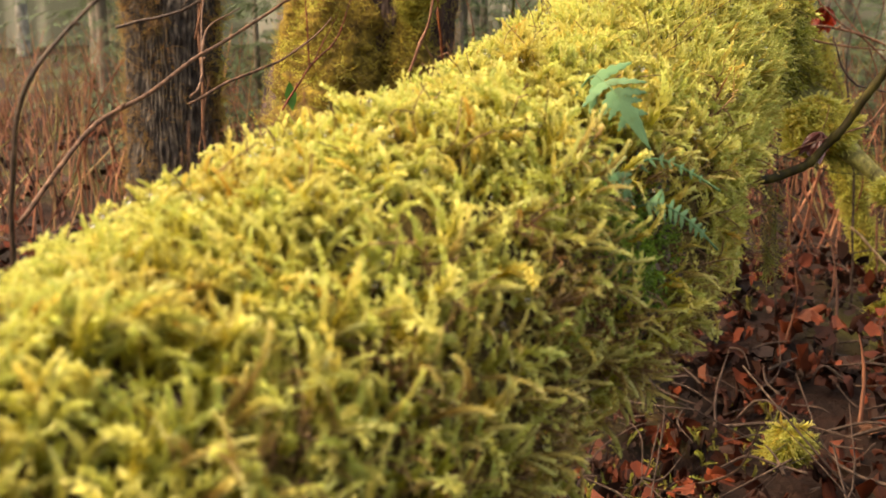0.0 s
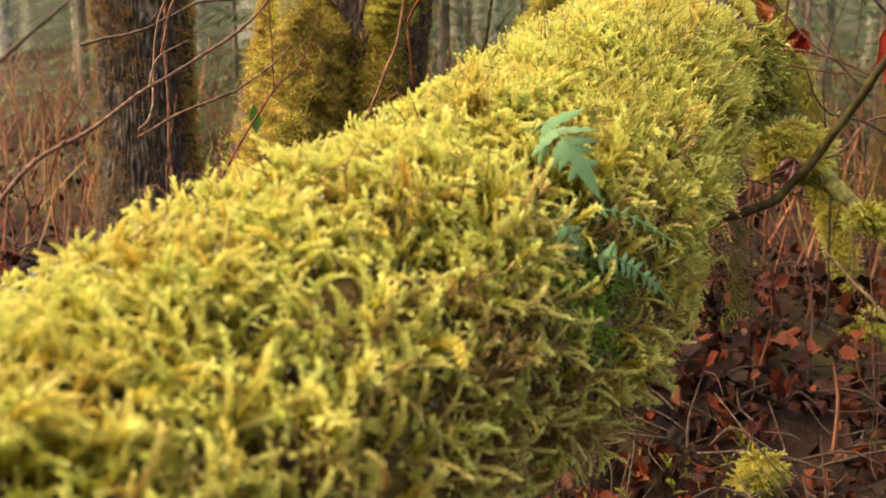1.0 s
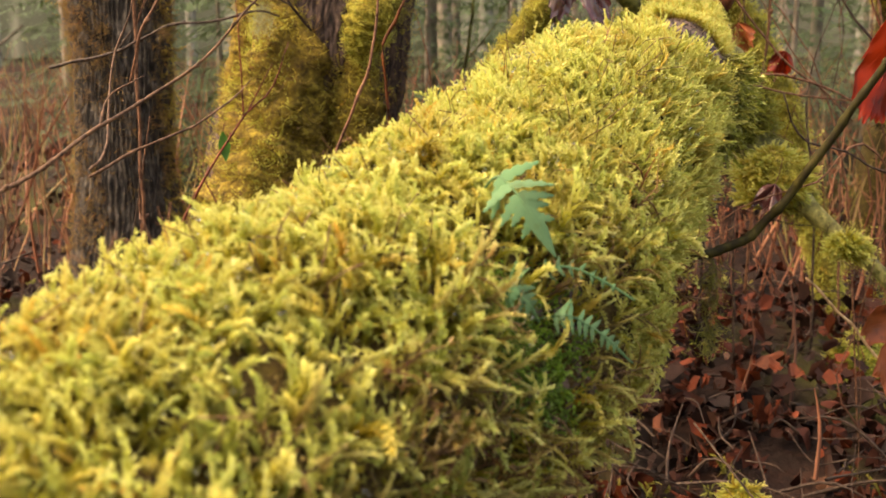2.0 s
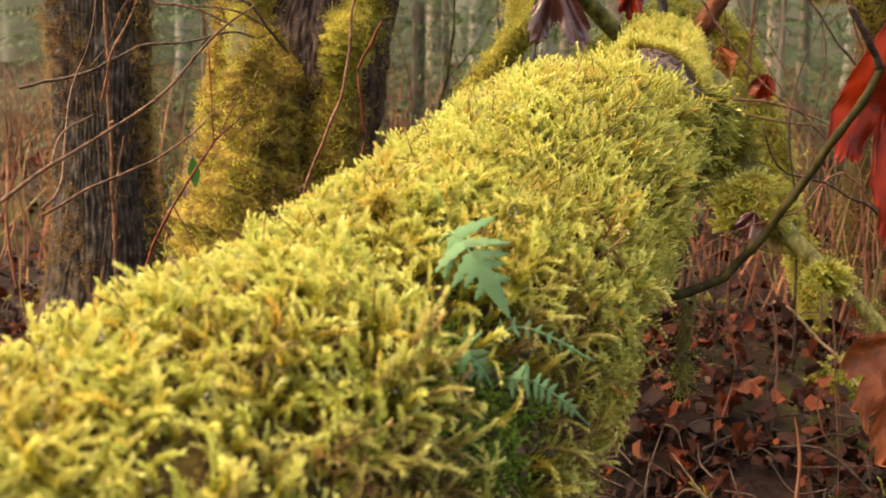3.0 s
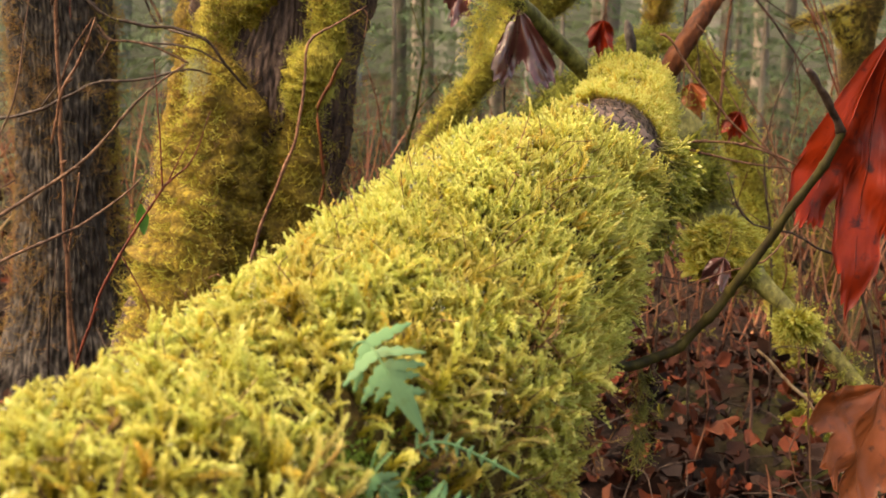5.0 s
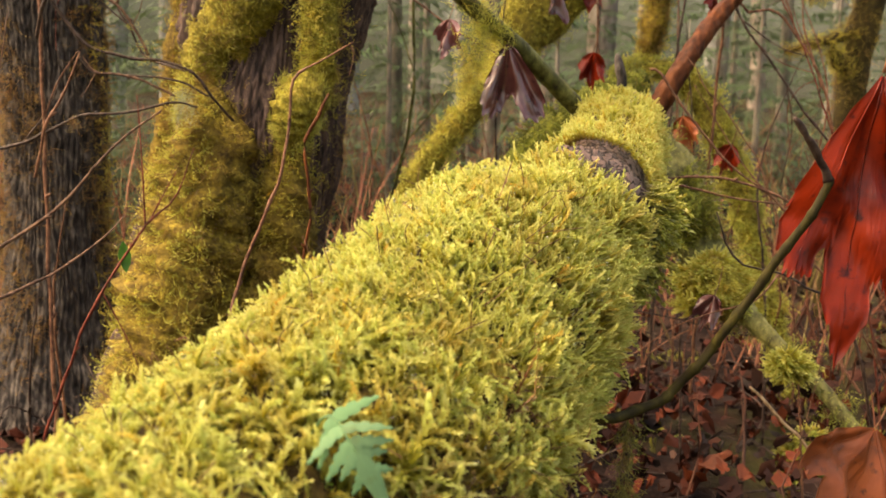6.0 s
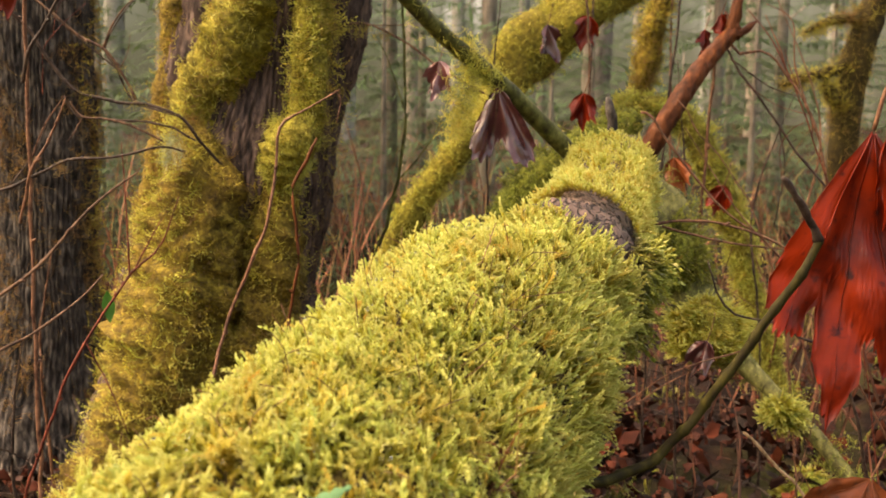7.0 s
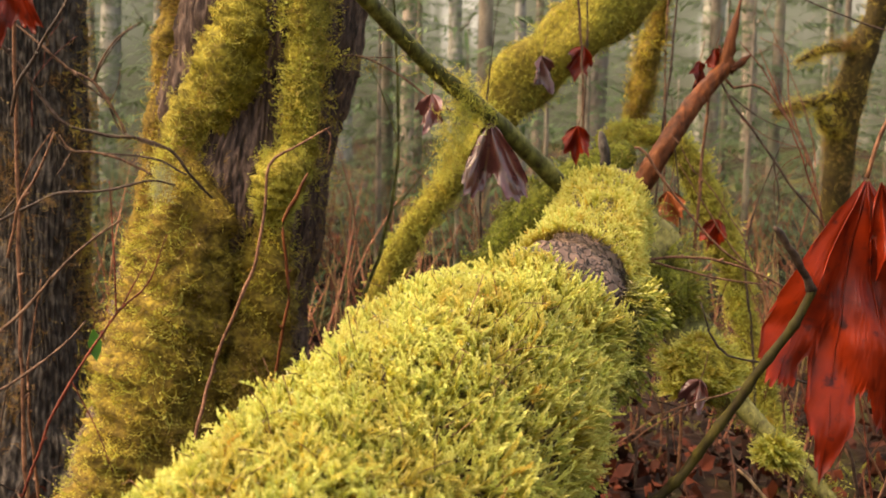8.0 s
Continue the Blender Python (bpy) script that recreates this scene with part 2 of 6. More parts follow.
# ---- building helpers ----
def link_mesh(name, verts, faces, material, attrs=None, smooth=True):
    """A mesh object from arrays; faces is one array of quads or triangles, or a list of such arrays."""
    groups = [np.asarray(f, dtype=np.int32) for f in (faces if isinstance(faces, list) else [faces]) if len(f)]
    me = bpy.data.meshes.new(name)
    verts = np.asarray(verts, dtype=np.float32)
    me.vertices.add(len(verts))
    me.vertices.foreach_set("co", verts.ravel())
    sizes = np.concatenate([np.full(len(g), g.shape[1], dtype=np.int32) for g in groups])
    loops = np.concatenate([g.ravel() for g in groups])
    me.loops.add(len(loops))
    me.loops.foreach_set("vertex_index", loops)
    me.polygons.add(len(sizes))
    me.polygons.foreach_set("loop_start", np.concatenate([[0], np.cumsum(sizes)[:-1]]).astype(np.int32))
    me.polygons.foreach_set("loop_total", sizes)
    me.polygons.foreach_set("use_smooth", np.full(len(sizes), smooth))
    for key, values in (attrs or {}).items():
        a = me.attributes.new(key, "FLOAT", "POINT")
        a.data.foreach_set("value", np.asarray(values, dtype=np.float32))
    me.materials.append(material)
    me.update(calc_edges=True)
    me.validate()
    return new(name, me)


def under(ob, parent, label=""):
    """Makes ob, built in world space, a part of parent."""
    ob.parent = parent
    ob.matrix_parent_inverse = parent.matrix_world.inverted()
    return tagged(ob, label)


def thing(name, at, label, category, group="", kind=""):
    e = new(name)
    e.empty_display_size = 0.05
    e.location = at
    e.matrix_world = Matrix.Translation(at)
    return tagged(e, label, category, group, kind)


def spline(points, n):
    """A smooth line through the points, evenly walked. The points may carry radii as more columns."""
    p = np.asarray(points, float)
    p = np.vstack([2 * p[0] - p[1], p, 2 * p[-1] - p[-2]])
    seg = np.linalg.norm(np.diff(p[1:-1, :3], axis=0), axis=1)
    knots = np.concatenate([[0], np.cumsum(seg)])
    out = []
    for d in np.linspace(0, knots[-1], n):
        i = min(np.searchsorted(knots, d, side="right") - 1, len(seg) - 1)
        u = (d - knots[i]) / seg[i]
        a, b, c, e = p[i : i + 4]
        out.append(0.5 * (2 * b + (c - a) * u + (2 * a - 5 * b + 4 * c - e) * u * u + (3 * b - a - 3 * c + e) * u**3))
    return np.array(out)


def wavy(p, size, seed=0, n=7):
    """A smooth field of about -1 to 1 over places p; size: metres from hill to hill."""
    r = np.random.default_rng(seed)
    k = r.normal(0, 1, (n, 3))
    k = k / np.linalg.norm(k, axis=1)[:, None] * (2 * np.pi / size) * r.uniform(0.6, 1.6, (n, 1))
    return np.sin(np.asarray(p) @ k.T + r.uniform(0, 6.28, n)).sum(1) / math.sqrt(n)


class Limb:
    """A round form swept along a line of rows x, y, z, radius."""

    def __init__(self, rows, n=60, lump=0.0, lump_size=0.2, seed=0, upright=False):
        q = spline(rows, n)
        self.c, self.r, self.n = q[:, :3], np.maximum(q[:, 3], 0.0004), n
        t = np.gradient(self.c, axis=0)
        self.t = t / np.linalg.norm(t, axis=1)[:, None]
        ref = np.array([0, 1, 0]) if upright else np.array([0, 0, 1])
        b = np.cross(self.t, ref)
        self.b = b / np.linalg.norm(b, axis=1)[:, None]
        self.u = np.cross(self.b, self.t)
        self.lump, self.size, self.seed, self.dents = lump, lump_size, seed, ()

    def surf(self, s, a, out=0.0):
        """Places and outward ways at s (0 to 1 along) and the angle a (0: side b, 90 degrees: up)."""
        f = np.clip(s, 0, 1) * (self.n - 1)
        i = np.minimum(f.astype(int), self.n - 2)
        w = (f - i)[:, None]
        mix = lambda v: v[i] * (1 - w) + v[i + 1] * w
        c, b, u, t = mix(self.c), mix(self.b), mix(self.u), mix(self.t)
        r = self.r[i] * (1 - w[:, 0]) + self.r[i + 1] * w[:, 0]
        way = b * np.cos(a)[:, None] + u * np.sin(a)[:, None]
        if self.lump:
            r = r * (1 + self.lump * wavy(c + way * r[:, None], self.size, self.seed))
        for at, wide, deep in self.dents:
            r = r - deep * np.exp(-(((c + way * r[:, None] - np.array(at)) / wide) ** 2).sum(1))
        return c + way * (r + out)[:, None], way, t

    def arrays(self, sides=12, rings=None):
        rings = rings or self.n
        s = np.repeat(np.linspace(0, 1, rings), sides)
        a = np.tile(np.arange(sides) * 2 * np.pi / sides, rings)
        v, _, _ = self.surf(s, a)
        j = np.arange(sides)
        quads = [np.stack([k * sides + j, k * sides + (j + 1) % sides, (k + 1) * sides + (j + 1) % sides, (k + 1) * sides + j], 1) for k in range(rings - 1)]
        v = np.vstack([v, self.c[0], self.c[-1]])
        n = rings * sides
        caps = np.vstack([np.stack([(j + 1) % sides, j, np.full(sides, n)], 1), np.stack([(rings - 1) * sides + j, (rings - 1) * sides + (j + 1) % sides, np.full(sides, n + 1)], 1)])
        return v, [np.vstack(quads), caps]

    def mesh(self, name, material, sides=12, rings=None, rough=0.0, rough_size=0.03, grain=(1, 1, 1)):
        v, f = self.arrays(sides, rings)
        if rough:
            axis = np.vstack([np.repeat(self.c[np.linspace(0, self.n - 1, rings or self.n).round().astype(int)], sides, axis=0), self.c[0], self.c[-1]])
            v = v + (v - axis) * (rough * (wavy(v * np.array(grain), rough_size, self.seed + 5, 12) + 0.5 * wavy(v * np.array(grain), rough_size * 0.45, self.seed + 6, 12)))[:, None]
        return link_mesh(name, v, f, material)


def furrowed_trunk(name, limb, material, top, spacing, depth, front, seed):
    """A trunk with deep upright bark furrows; fine where it faces 'front' (degrees), plain above the height top."""
    z = limb.c[:, 2]
    low = np.interp(np.arange(-0.05, top, 0.012), z, np.linspace(0, 1, limb.n))
    s = np.concatenate([low, np.linspace(low[-1], 1, 24)[1:]])
    fine = np.radians(np.arange(front[0], front[1], 0.8))
    a = np.concatenate([fine, np.linspace(fine[-1], fine[0] + 2 * math.pi, 18)[1:-1]])
    S, A = np.repeat(s, len(a)), np.tile(a, len(s))
    v, way, _ = limb.surf(S, A)
    wob = 0.9 * wavy(v * (1, 1, 0.3), 0.07, seed) + 0.35 * wavy(v * (1, 1, 0.5), 0.025, seed + 1)
    arc = A * 0.18 / spacing
    cut = np.abs(np.sin(math.pi * (arc + 0.55 * wob))) ** 0.7
    plate = 0.75 + 0.25 * wavy(v * (1, 1, 0.5), 0.035, seed + 2) + 0.22 * wavy(v, 0.012, seed + 3)
    v = v + way * (depth * (cut * plate - 0.5))[:, None]
    m, rows = len(a), len(s)
    j = np.arange(m)
    quads = np.vstack([np.stack([k * m + j, k * m + (j + 1) % m, (k + 1) * m + (j + 1) % m, (k + 1) * m + j], 1) for k in range(rows - 1)])
    return link_mesh(name, v, quads, material)


def shoot(rng, whorls=10, per=4, leaf=0.1, wide=0.05, bend=0.6, body=0.07, sides=4, rings=4, arms=0, start=0.2, open_=0.7):
    """One moss shoot, 1 long: a scaly, tapering, hooked stem set with tiny leaves. Returns verts, quads, triangles and the height of each vert."""
    verts, quads, tris, tips = [], [], [], []

    def axis(base, way, length, side, n, thick, big):
        way = way / np.linalg.norm(way)
        side = side - way * (side @ way)
        side /= np.linalg.norm(side)
        third = np.cross(way, side)
        spin = bend * 1.15

        def curve(u):
            g = spin * u * u
            return base + length * u * (way * math.cos(g * 0.6) + side * math.sin(g * 0.6))

        def fat(u):
            return thick * length * (0.35 + 0.65 * min(1, max(0, u - start * 0.6) * 4)) * (1 - 0.85 * u**7)

        def axes(u):
            along = curve(min(1, u + 0.03)) - curve(max(0, u - 0.03))
            along /= np.linalg.norm(along)
            s2 = side - along * (side @ along)
            s2 /= np.linalg.norm(s2)
            return along, s2, np.cross(along, s2)

        if sides:
            k0 = len(verts)
            for q in range(rings + 1):
                u = q / rings
                along, s2, t2 = axes(u)
                for a in range(sides):
                    g = a * 2 * math.pi / sides + 0.4 * q
                    verts.append(curve(u) + fat(u) * (s2 * math.cos(g) + t2 * math.sin(g)))
                    tips.append(u * 0.9)
            for q in range(rings):
                for a in range(sides):
                    quads.append((k0 + q * sides + a, k0 + q * sides + (a + 1) % sides, k0 + (q + 1) * sides + (a + 1) % sides, k0 + (q + 1) * sides + a))
        for i in range(n):
            u = start + (1 - start) * i / (n - 1)
            along, s2, t2 = axes(u)
            size = big * length * (1.05 - 0.35 * u) * rng.uniform(0.8, 1.25)
            for j in range(per):
                a = i * 2.4 + j * 2 * math.pi / per + rng.uniform(-0.35, 0.35)
                out = s2 * math.cos(a) + t2 * math.sin(a)
                lean = open_ * (1.1 - 0.65 * u) + rng.uniform(-0.25, 0.25)
                d = along * math.cos(lean) + out * math.sin(lean)
                across = np.cross(along, out) * wide * length * 0.5
                at = curve(u) + out * fat(u) * 0.75
                k = len(verts)
                verts.extend([at + across, at + d * size, at - across])
                tips.extend([u * 0.9, min(1, u + 0.15), u * 0.9])
                tris.append((k, k + 1, k + 2))

    axis(np.zeros(3), np.array([0, 0, 1.0]), 1.0, np.array([1.0, 0, 0]), whorls, body, leaf)
    for q in range(arms):
        a = rng.uniform(0, 6.28)
        base = np.array([bend * 0.1, 0, 0.38 + 0.17 * q])
        axis(base, np.array([math.cos(a) * 0.8, math.sin(a) * 0.8, 0.7]), rng.uniform(0.4, 0.6), np.array([math.cos(a), math.sin(a), 0.1]), max(3, whorls // 2), body * 1.5, leaf * 1.5)
    return np.array(verts), np.array(quads).reshape(-1, 4).astype(int), np.array(tris), np.array(tips)


def plant(name, places, ways, lengths, kinds, material, rng, curl=None):
    """One mesh of many shoots: each stands at its place, points its way and curls towards the way 'curl'."""
    V, Q, F, T, N, base = [], [], [], [], [], 0
    pick = rng.integers(0, len(kinds), len(places))
    for k, (v, q, f, tip) in enumerate(kinds):
        at = np.nonzero(pick == k)[0]
        if not len(at):
            continue
        z = ways[at] / np.linalg.norm(ways[at], axis=1)[:, None]
        x = rng.normal(0, 0.7, (len(at), 3)) + (0 if curl is None else curl[at])
        x -= z * (x * z).sum(1)[:, None]
        x /= np.linalg.norm(x, axis=1)[:, None]
        y = np.cross(z, x)
        L = lengths[at][:, None, None]
        w = places[at][:, None] + L * (v[None, :, :1] * x[:, None] + v[None, :, 1:2] * y[:, None] + v[None, :, 2:] * z[:, None])
        V.append(w.reshape(-1, 3))
        step = base + (np.arange(len(at)) * len(v))[:, None, None]
        Q.append((q[None] + step).reshape(-1, 4))
        F.append((f[None] + step).reshape(-1, 3))
        T.append(np.tile(tip, len(at)))
        N.append(np.repeat(np.clip(rng.normal(0.42, 0.22, len(at)), 0, 1), len(v)))
        base += len(at) * len(v)
    return link_mesh(name, np.vstack(V), [np.vstack(Q), np.vstack(F)], material, {"tip": np.concatenate(T), "tint": np.concatenate(N)})


R0 = np.random.default_rng(11)
FINE = [shoot(R0, 9, 3, 0.165, 0.080, R0.uniform(0.3, 1.3), 0.040, 3, 2, a, R0.uniform(0.15, 0.3), 1.0) for a in (0, 1, 0, 0, 0, 0)]
FEATHER = [shoot(R0, 13, 4, 0.155, 0.060, R0.uniform(0.4, 1.7), 0.034, 3, 3, a, R0.uniform(0.12, 0.3), 1.05) for a in (0, 1, 0, 0, 0, 1)]
COMB = [shoot(R0, 11, 3, 0.105, 0.055, R0.uniform(0.2, 0.9), 0.034, 3, 2, a, R0.uniform(0.25, 0.4), 0.95) for a in (0, 1, 0, 0)]
LONG = [shoot(R0, 17, 4, 0.105, 0.042, R0.uniform(0.1, 0.8), 0.024, 4, 5, a, 0.3, 1.0) for a in (0, 1, 2, 0, 3, 1)]
LIGHT = [shoot(R0, 7, 4, 0.20, 0.085, R0.uniform(0.2, 1.0), 0.05, 3, 2, a, 0.15, 0.85) for a in (0, 0, 1, 0)]
MEDIUM = [shoot(R0, 8, 3, 0.14, 0.055, R0.uniform(0.2, 1.4), 0.0, 0, 0, a, 0.1, 0.9) for a in (0, 0, 1, 0, 0)]
COARSE = [shoot(R0, 5, 3, 0.26, 0.12, R0.uniform(0.3, 1.4), 0.0, 0, 0) for _ in range(5)]
WISP = [shoot(R0, 7, 3, 0.10, 0.035, R0.uniform(0.3, 1.6), 0.018, 3, 3, a, 0.2, 1.0) for a in (0, 1, 2)]
THREAD = [shoot(R0, 4, 2, 0.12, 0.02, R0.uniform(0.3, 0.9), 0.012, 3, 2, 3) for _ in range(3)]


def moss_cover(name, limb, n, span, angles, length, kinds, material, seed, mask=None, droop=0.0, spread=0.45, out=-0.004, upcurl=0.0, swirl=0.55):
    """Moss over a stretch of a limb. mask: a function of places and angles, how likely moss is there."""
    rng = np.random.default_rng(seed)
    s, a = rng.uniform(*span, n), np.radians(rng.uniform(*angles, n))
    p, way, t = limb.surf(s, a, out)
    if mask is not None:
        keep = rng.uniform(0, 1, n) < mask(p, s, a)
        p, way, t = p[keep], way[keep], t[keep]
    m = len(p)
    clump = 0.5 + 0.5 * wavy(p, 0.05, seed + 1)
    L = length * np.clip(rng.normal(1, 0.25, m), 0.4, 1.7) * np.clip(0.6 + 0.7 * clump, 0.35, 1.5)
    eddy = np.stack([wavy(p, 0.07, seed + 2 + i) for i in range(3)], 1) * swirl
    d = way + eddy + rng.normal(0, spread, (m, 3))
    d[:, 2] -= droop
    back = (d * way).sum(1) < 0.12
    d[back] += way[back] * 0.5
    curl = np.zeros((m, 3))
    curl[:, 2] = upcurl
    return plant(name, p, d, L, kinds, material, rng, curl)


# ---- the ground ----
def build_ground():
    xs = np.concatenate([-np.geomspace(400, 6, 22), np.linspace(-5, 6, 90), np.geomspace(7, 400, 22)])
    ys = np.concatenate([-np.geomspace(400, 3, 18), np.linspace(-2, 9, 90), np.geomspace(10, 400, 24)])
    X, Y = np.meshgrid(xs, ys)
    p = np.stack([X.ravel(), Y.ravel(), np.zeros(X.size)], 1)
    p[:, 2] = 0.05 * wavy(p, 1.3, 3) + 0.02 * wavy(p, 0.35, 4) - 0.03
    nx = len(xs)
    i, j = np.meshgrid(np.arange(nx - 1), np.arange(len(ys) - 1))
    k = (j * nx + i).ravel()
    g = link_mesh("ground", p, np.stack([k, k + 1, k + nx + 1, k + nx], 1), GROUND)
    return tagged(g, "dark forest floor of soil, moss and rotting leaves", "ground", kind="structure")


ground = build_ground()


# ---- the mossy log ----
LOG_ROWS = [(-1.2, -1.3, 0.06, 0.11), (-0.86, -0.7, 0.19, 0.112), (-0.585, -0.3, 0.295, 0.110), (-0.272, 0.2, 0.425, 0.113), (-0.128, 0.45, 0.499, 0.117), (-0.026, 0.65, 0.538, 0.121), (0.078, 0.85, 0.566, 0.123), (0.163, 1.05, 0.611, 0.119), (0.222, 1.2, 0.652, 0.116), (0.256, 1.265, 0.664, 0.105), (0.288, 1.31, 0.690, 0.084), (0.322, 1.36, 0.718, 0.078), (0.347, 1.42, 0.724, 0.074), (0.370, 1.48, 0.728, 0.063), (0.392, 1.57, 0.733, 0.057), (0.446, 1.80, 0.752, 0.055), (0.505, 2.06, 0.780, 0.058), (0.54, 2.16, 0.795, 0.050)]
log_limb = Limb(LOG_ROWS, 140, 0.05, 0.25, 2)
log_limb.dents = (((0.135, 0.742, 0.612), (0.075, 0.068, 0.060), 0.030), ((0.10, 0.60, 0.52), (0.08, 0.10, 0.06), 0.022))


def along_log(y):
    return float(np.interp(y, log_limb.c[:, 1], np.linspace(0, 1, log_limb.n)))


def build_log():
    log = thing("fallen_log", (-1.0, -0.8, 0.0), "fallen log thickly covered in yellow-green feathery moss", "log")
    under(log_limb.mesh("bark", BARK_LOG, 72, 420, 0.035, 0.02), log, "purplish grey-brown flaking bark")
    end = along_log(1.41)
    start, stop = along_log(-0.2), along_log(1.275)
    s = np.linspace(start, stop, 60)
    q = np.stack([np.interp(s, np.linspace(0, 1, log_limb.n), log_limb.c[:, i]) for i in range(3)] + [np.interp(s, np.linspace(0, 1, log_limb.n), log_limb.r) + 0.006], 1)
    q[-1, 3], q[0, 3] = 0.075, 0.05
    felt = Limb(q, 60, 0.02, 0.08, 2)
    felt.dents = log_limb.dents
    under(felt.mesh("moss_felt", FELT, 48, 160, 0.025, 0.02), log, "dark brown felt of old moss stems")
    hem_y = lambda p, a: p[:, 1] < 1.318 + 0.012 * np.clip(np.cos(a), 0, 1) + 0.012 * wavy(p, 0.03, 6)
    pit = lambda p, at, wide: np.exp(-(((p - np.array(at)) / wide) ** 2).sum(1))
    hollow = lambda p: np.clip(1.35 * np.maximum(pit(p, (0.145, 0.708, 0.592), (0.066, 0.080, 0.058)), 1.1 * pit(p, (0.114, 0.716, 0.622), (0.047, 0.060, 0.043))), 0, 1)
    # Thins moss low on the near flank, so the dark felt imitates shade.
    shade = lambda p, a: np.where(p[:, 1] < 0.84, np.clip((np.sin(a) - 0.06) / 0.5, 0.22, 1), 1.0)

    def coat(name, n, ys, size, kinds, flank_kinds, seed, label, loose, patchy):
        """Shoots of moss: tousled in tufts on the back of the log, combed outwards on its flank."""
        rng = np.random.default_rng(seed)
        s, a = rng.uniform(along_log(ys[0]), along_log(ys[1]), n), np.radians(rng.uniform(-75, 158, n))
        p, way, t = log_limb.surf(s, a, 0.004)
        tuft = wavy(p, 0.042, seed + 8) + 0.5 * wavy(p, 0.016, seed + 9)
        fade = np.clip((p[:, 1] - ys[0]) / 0.12, 0, 1) * np.clip((ys[1] - p[:, 1]) / 0.12, 0, 1) if patchy else np.clip((p[:, 1] - ys[0]) / 0.12, 0, 1)
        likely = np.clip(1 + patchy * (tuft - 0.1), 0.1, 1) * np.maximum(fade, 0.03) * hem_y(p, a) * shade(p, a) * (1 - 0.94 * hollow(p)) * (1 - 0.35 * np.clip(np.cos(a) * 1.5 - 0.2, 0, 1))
        keep = rng.uniform(0, 1, n) < likely
        p, way, t, a, tuft = p[keep], way[keep], t[keep], a[keep], tuft[keep]
        m = len(p)
        flank = np.clip(np.cos(a) * 1.5 - 0.2, 0, 1)[:, None]
        p = p - way * flank * 0.010
        L = size * np.clip(rng.normal(1, 0.24, m), 0.45, 1.8) * np.clip(0.95 + 0.22 * tuft, 0.6, 1.4)
        L = L * (1 + 0.6 * flank[:, 0] * (1 - 0.6 * patchy))
        eddy = np.stack([wavy(p, 0.05, seed + 2 + i) for i in range(3)], 1) * loose * (1 - 0.7 * flank)
        d = way + eddy + rng.normal(0, 1, (m, 3)) * (0.15 + 0.4 * loose * (1 - 0.6 * flank)) * (1 - 0.5 * flank) + flank * (t * 0.55 + np.array([0.25, 0, 0.06]))
        d[:, 2] += 0.10
        curl = np.zeros((m, 3))
        curl[:, 2] = 0.5
        side = flank[:, 0] > 0.45
        for part, pick, shape in ((name, ~side, kinds), (name + "_on_the_flank", side, flank_kinds)):
            ob = plant(part, p[pick], d[pick], L[pick], shape, MOSS, rng, curl[pick])
            tagged(under(ob, log, label), kind="stuff")

    coat("moss", 33000, (0.80, 1.35), 0.0170, FINE, COMB, 21, "dense wet yellow-green feather moss", 0.16, 0.0)
    coat("tousled_moss", 24000, (0.22, 0.98), 0.0205, FEATHER, FEATHER, 121, "nodding wet yellow-green feather moss with brown stems", 0.32, 0.4)
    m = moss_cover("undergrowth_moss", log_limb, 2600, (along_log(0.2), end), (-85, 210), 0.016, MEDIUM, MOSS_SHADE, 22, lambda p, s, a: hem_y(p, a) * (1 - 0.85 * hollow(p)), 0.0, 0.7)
    tagged(under(m, log, "moss close to the bark, its green darkened as shade"), kind="stuff")
    rng = np.random.default_rng(28)
    ls, la = rng.uniform(along_log(0.55), along_log(0.86), 6000), np.radians(rng.uniform(-30, 80, 6000))
    at, way, _ = log_limb.surf(ls, la, -0.002)
    keep = rng.uniform(0, 0.9, 6000) < hollow(at) - 0.25
    at, way = at[keep], way[keep]
    m = plant("leafy_moss", at, way + rng.normal(0, 0.5, at.shape), rng.uniform(0.009, 0.018, len(at)), COARSE, MOSS_LEAF, rng)
    tagged(under(m, log, "fresh deep green leafy moss in a hollow"), kind="stuff")
    m = moss_cover("rear_moss", log_limb, 3200, (0.02, along_log(0.29)), (-60, 240), 0.034, COARSE, MOSS, 23, None)
    tagged(under(m, log, "yellow-green moss on the rear of the log"), kind="stuff")
    m = moss_cover("brown_moss", log_limb, 1000, (along_log(0.3), along_log(1.0)), (-50, 45), 0.030, WISP, MOSS_DRY, 26, lambda p, s, a: 1 - 0.9 * hollow(p), 0.1, 0.5, out=0.004)
    tagged(under(m, log, "dry brown moss stems on the shaded side"), kind="stuff")
    edge = along_log(1.46)
    hem = lambda p, s, a: np.where(s < edge, np.clip(-np.sin(a + 0.2) * 1.6, 0, 1), 1.0)
    m = moss_cover("far_moss", log_limb, 9300, (along_log(1.348), along_log(2.02)), (-75, 200), 0.0135, FINE, MOSS, 24, hem, -0.1, 0.3, out=0.010, upcurl=0.2, swirl=0.3)
    tagged(under(m, log, "bright yellow moss on the thin end of the log"), kind="stuff")
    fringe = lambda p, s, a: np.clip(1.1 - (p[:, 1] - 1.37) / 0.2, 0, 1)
    # The fringe takes the shade-darkened green, as if shadowed by the log.
    m = moss_cover("hanging_fringe", log_limb, 900, (along_log(1.37), along_log(1.58)), (-70, 25), 0.030, LIGHT, MOSS_DEEP_SHADED, 29, fringe, 0.7, 0.3, out=0.006, swirl=0.2)
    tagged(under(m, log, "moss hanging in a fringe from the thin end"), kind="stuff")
    # single long shoots that stand out from the side
    rng = np.random.default_rng(25)
    meshes = []
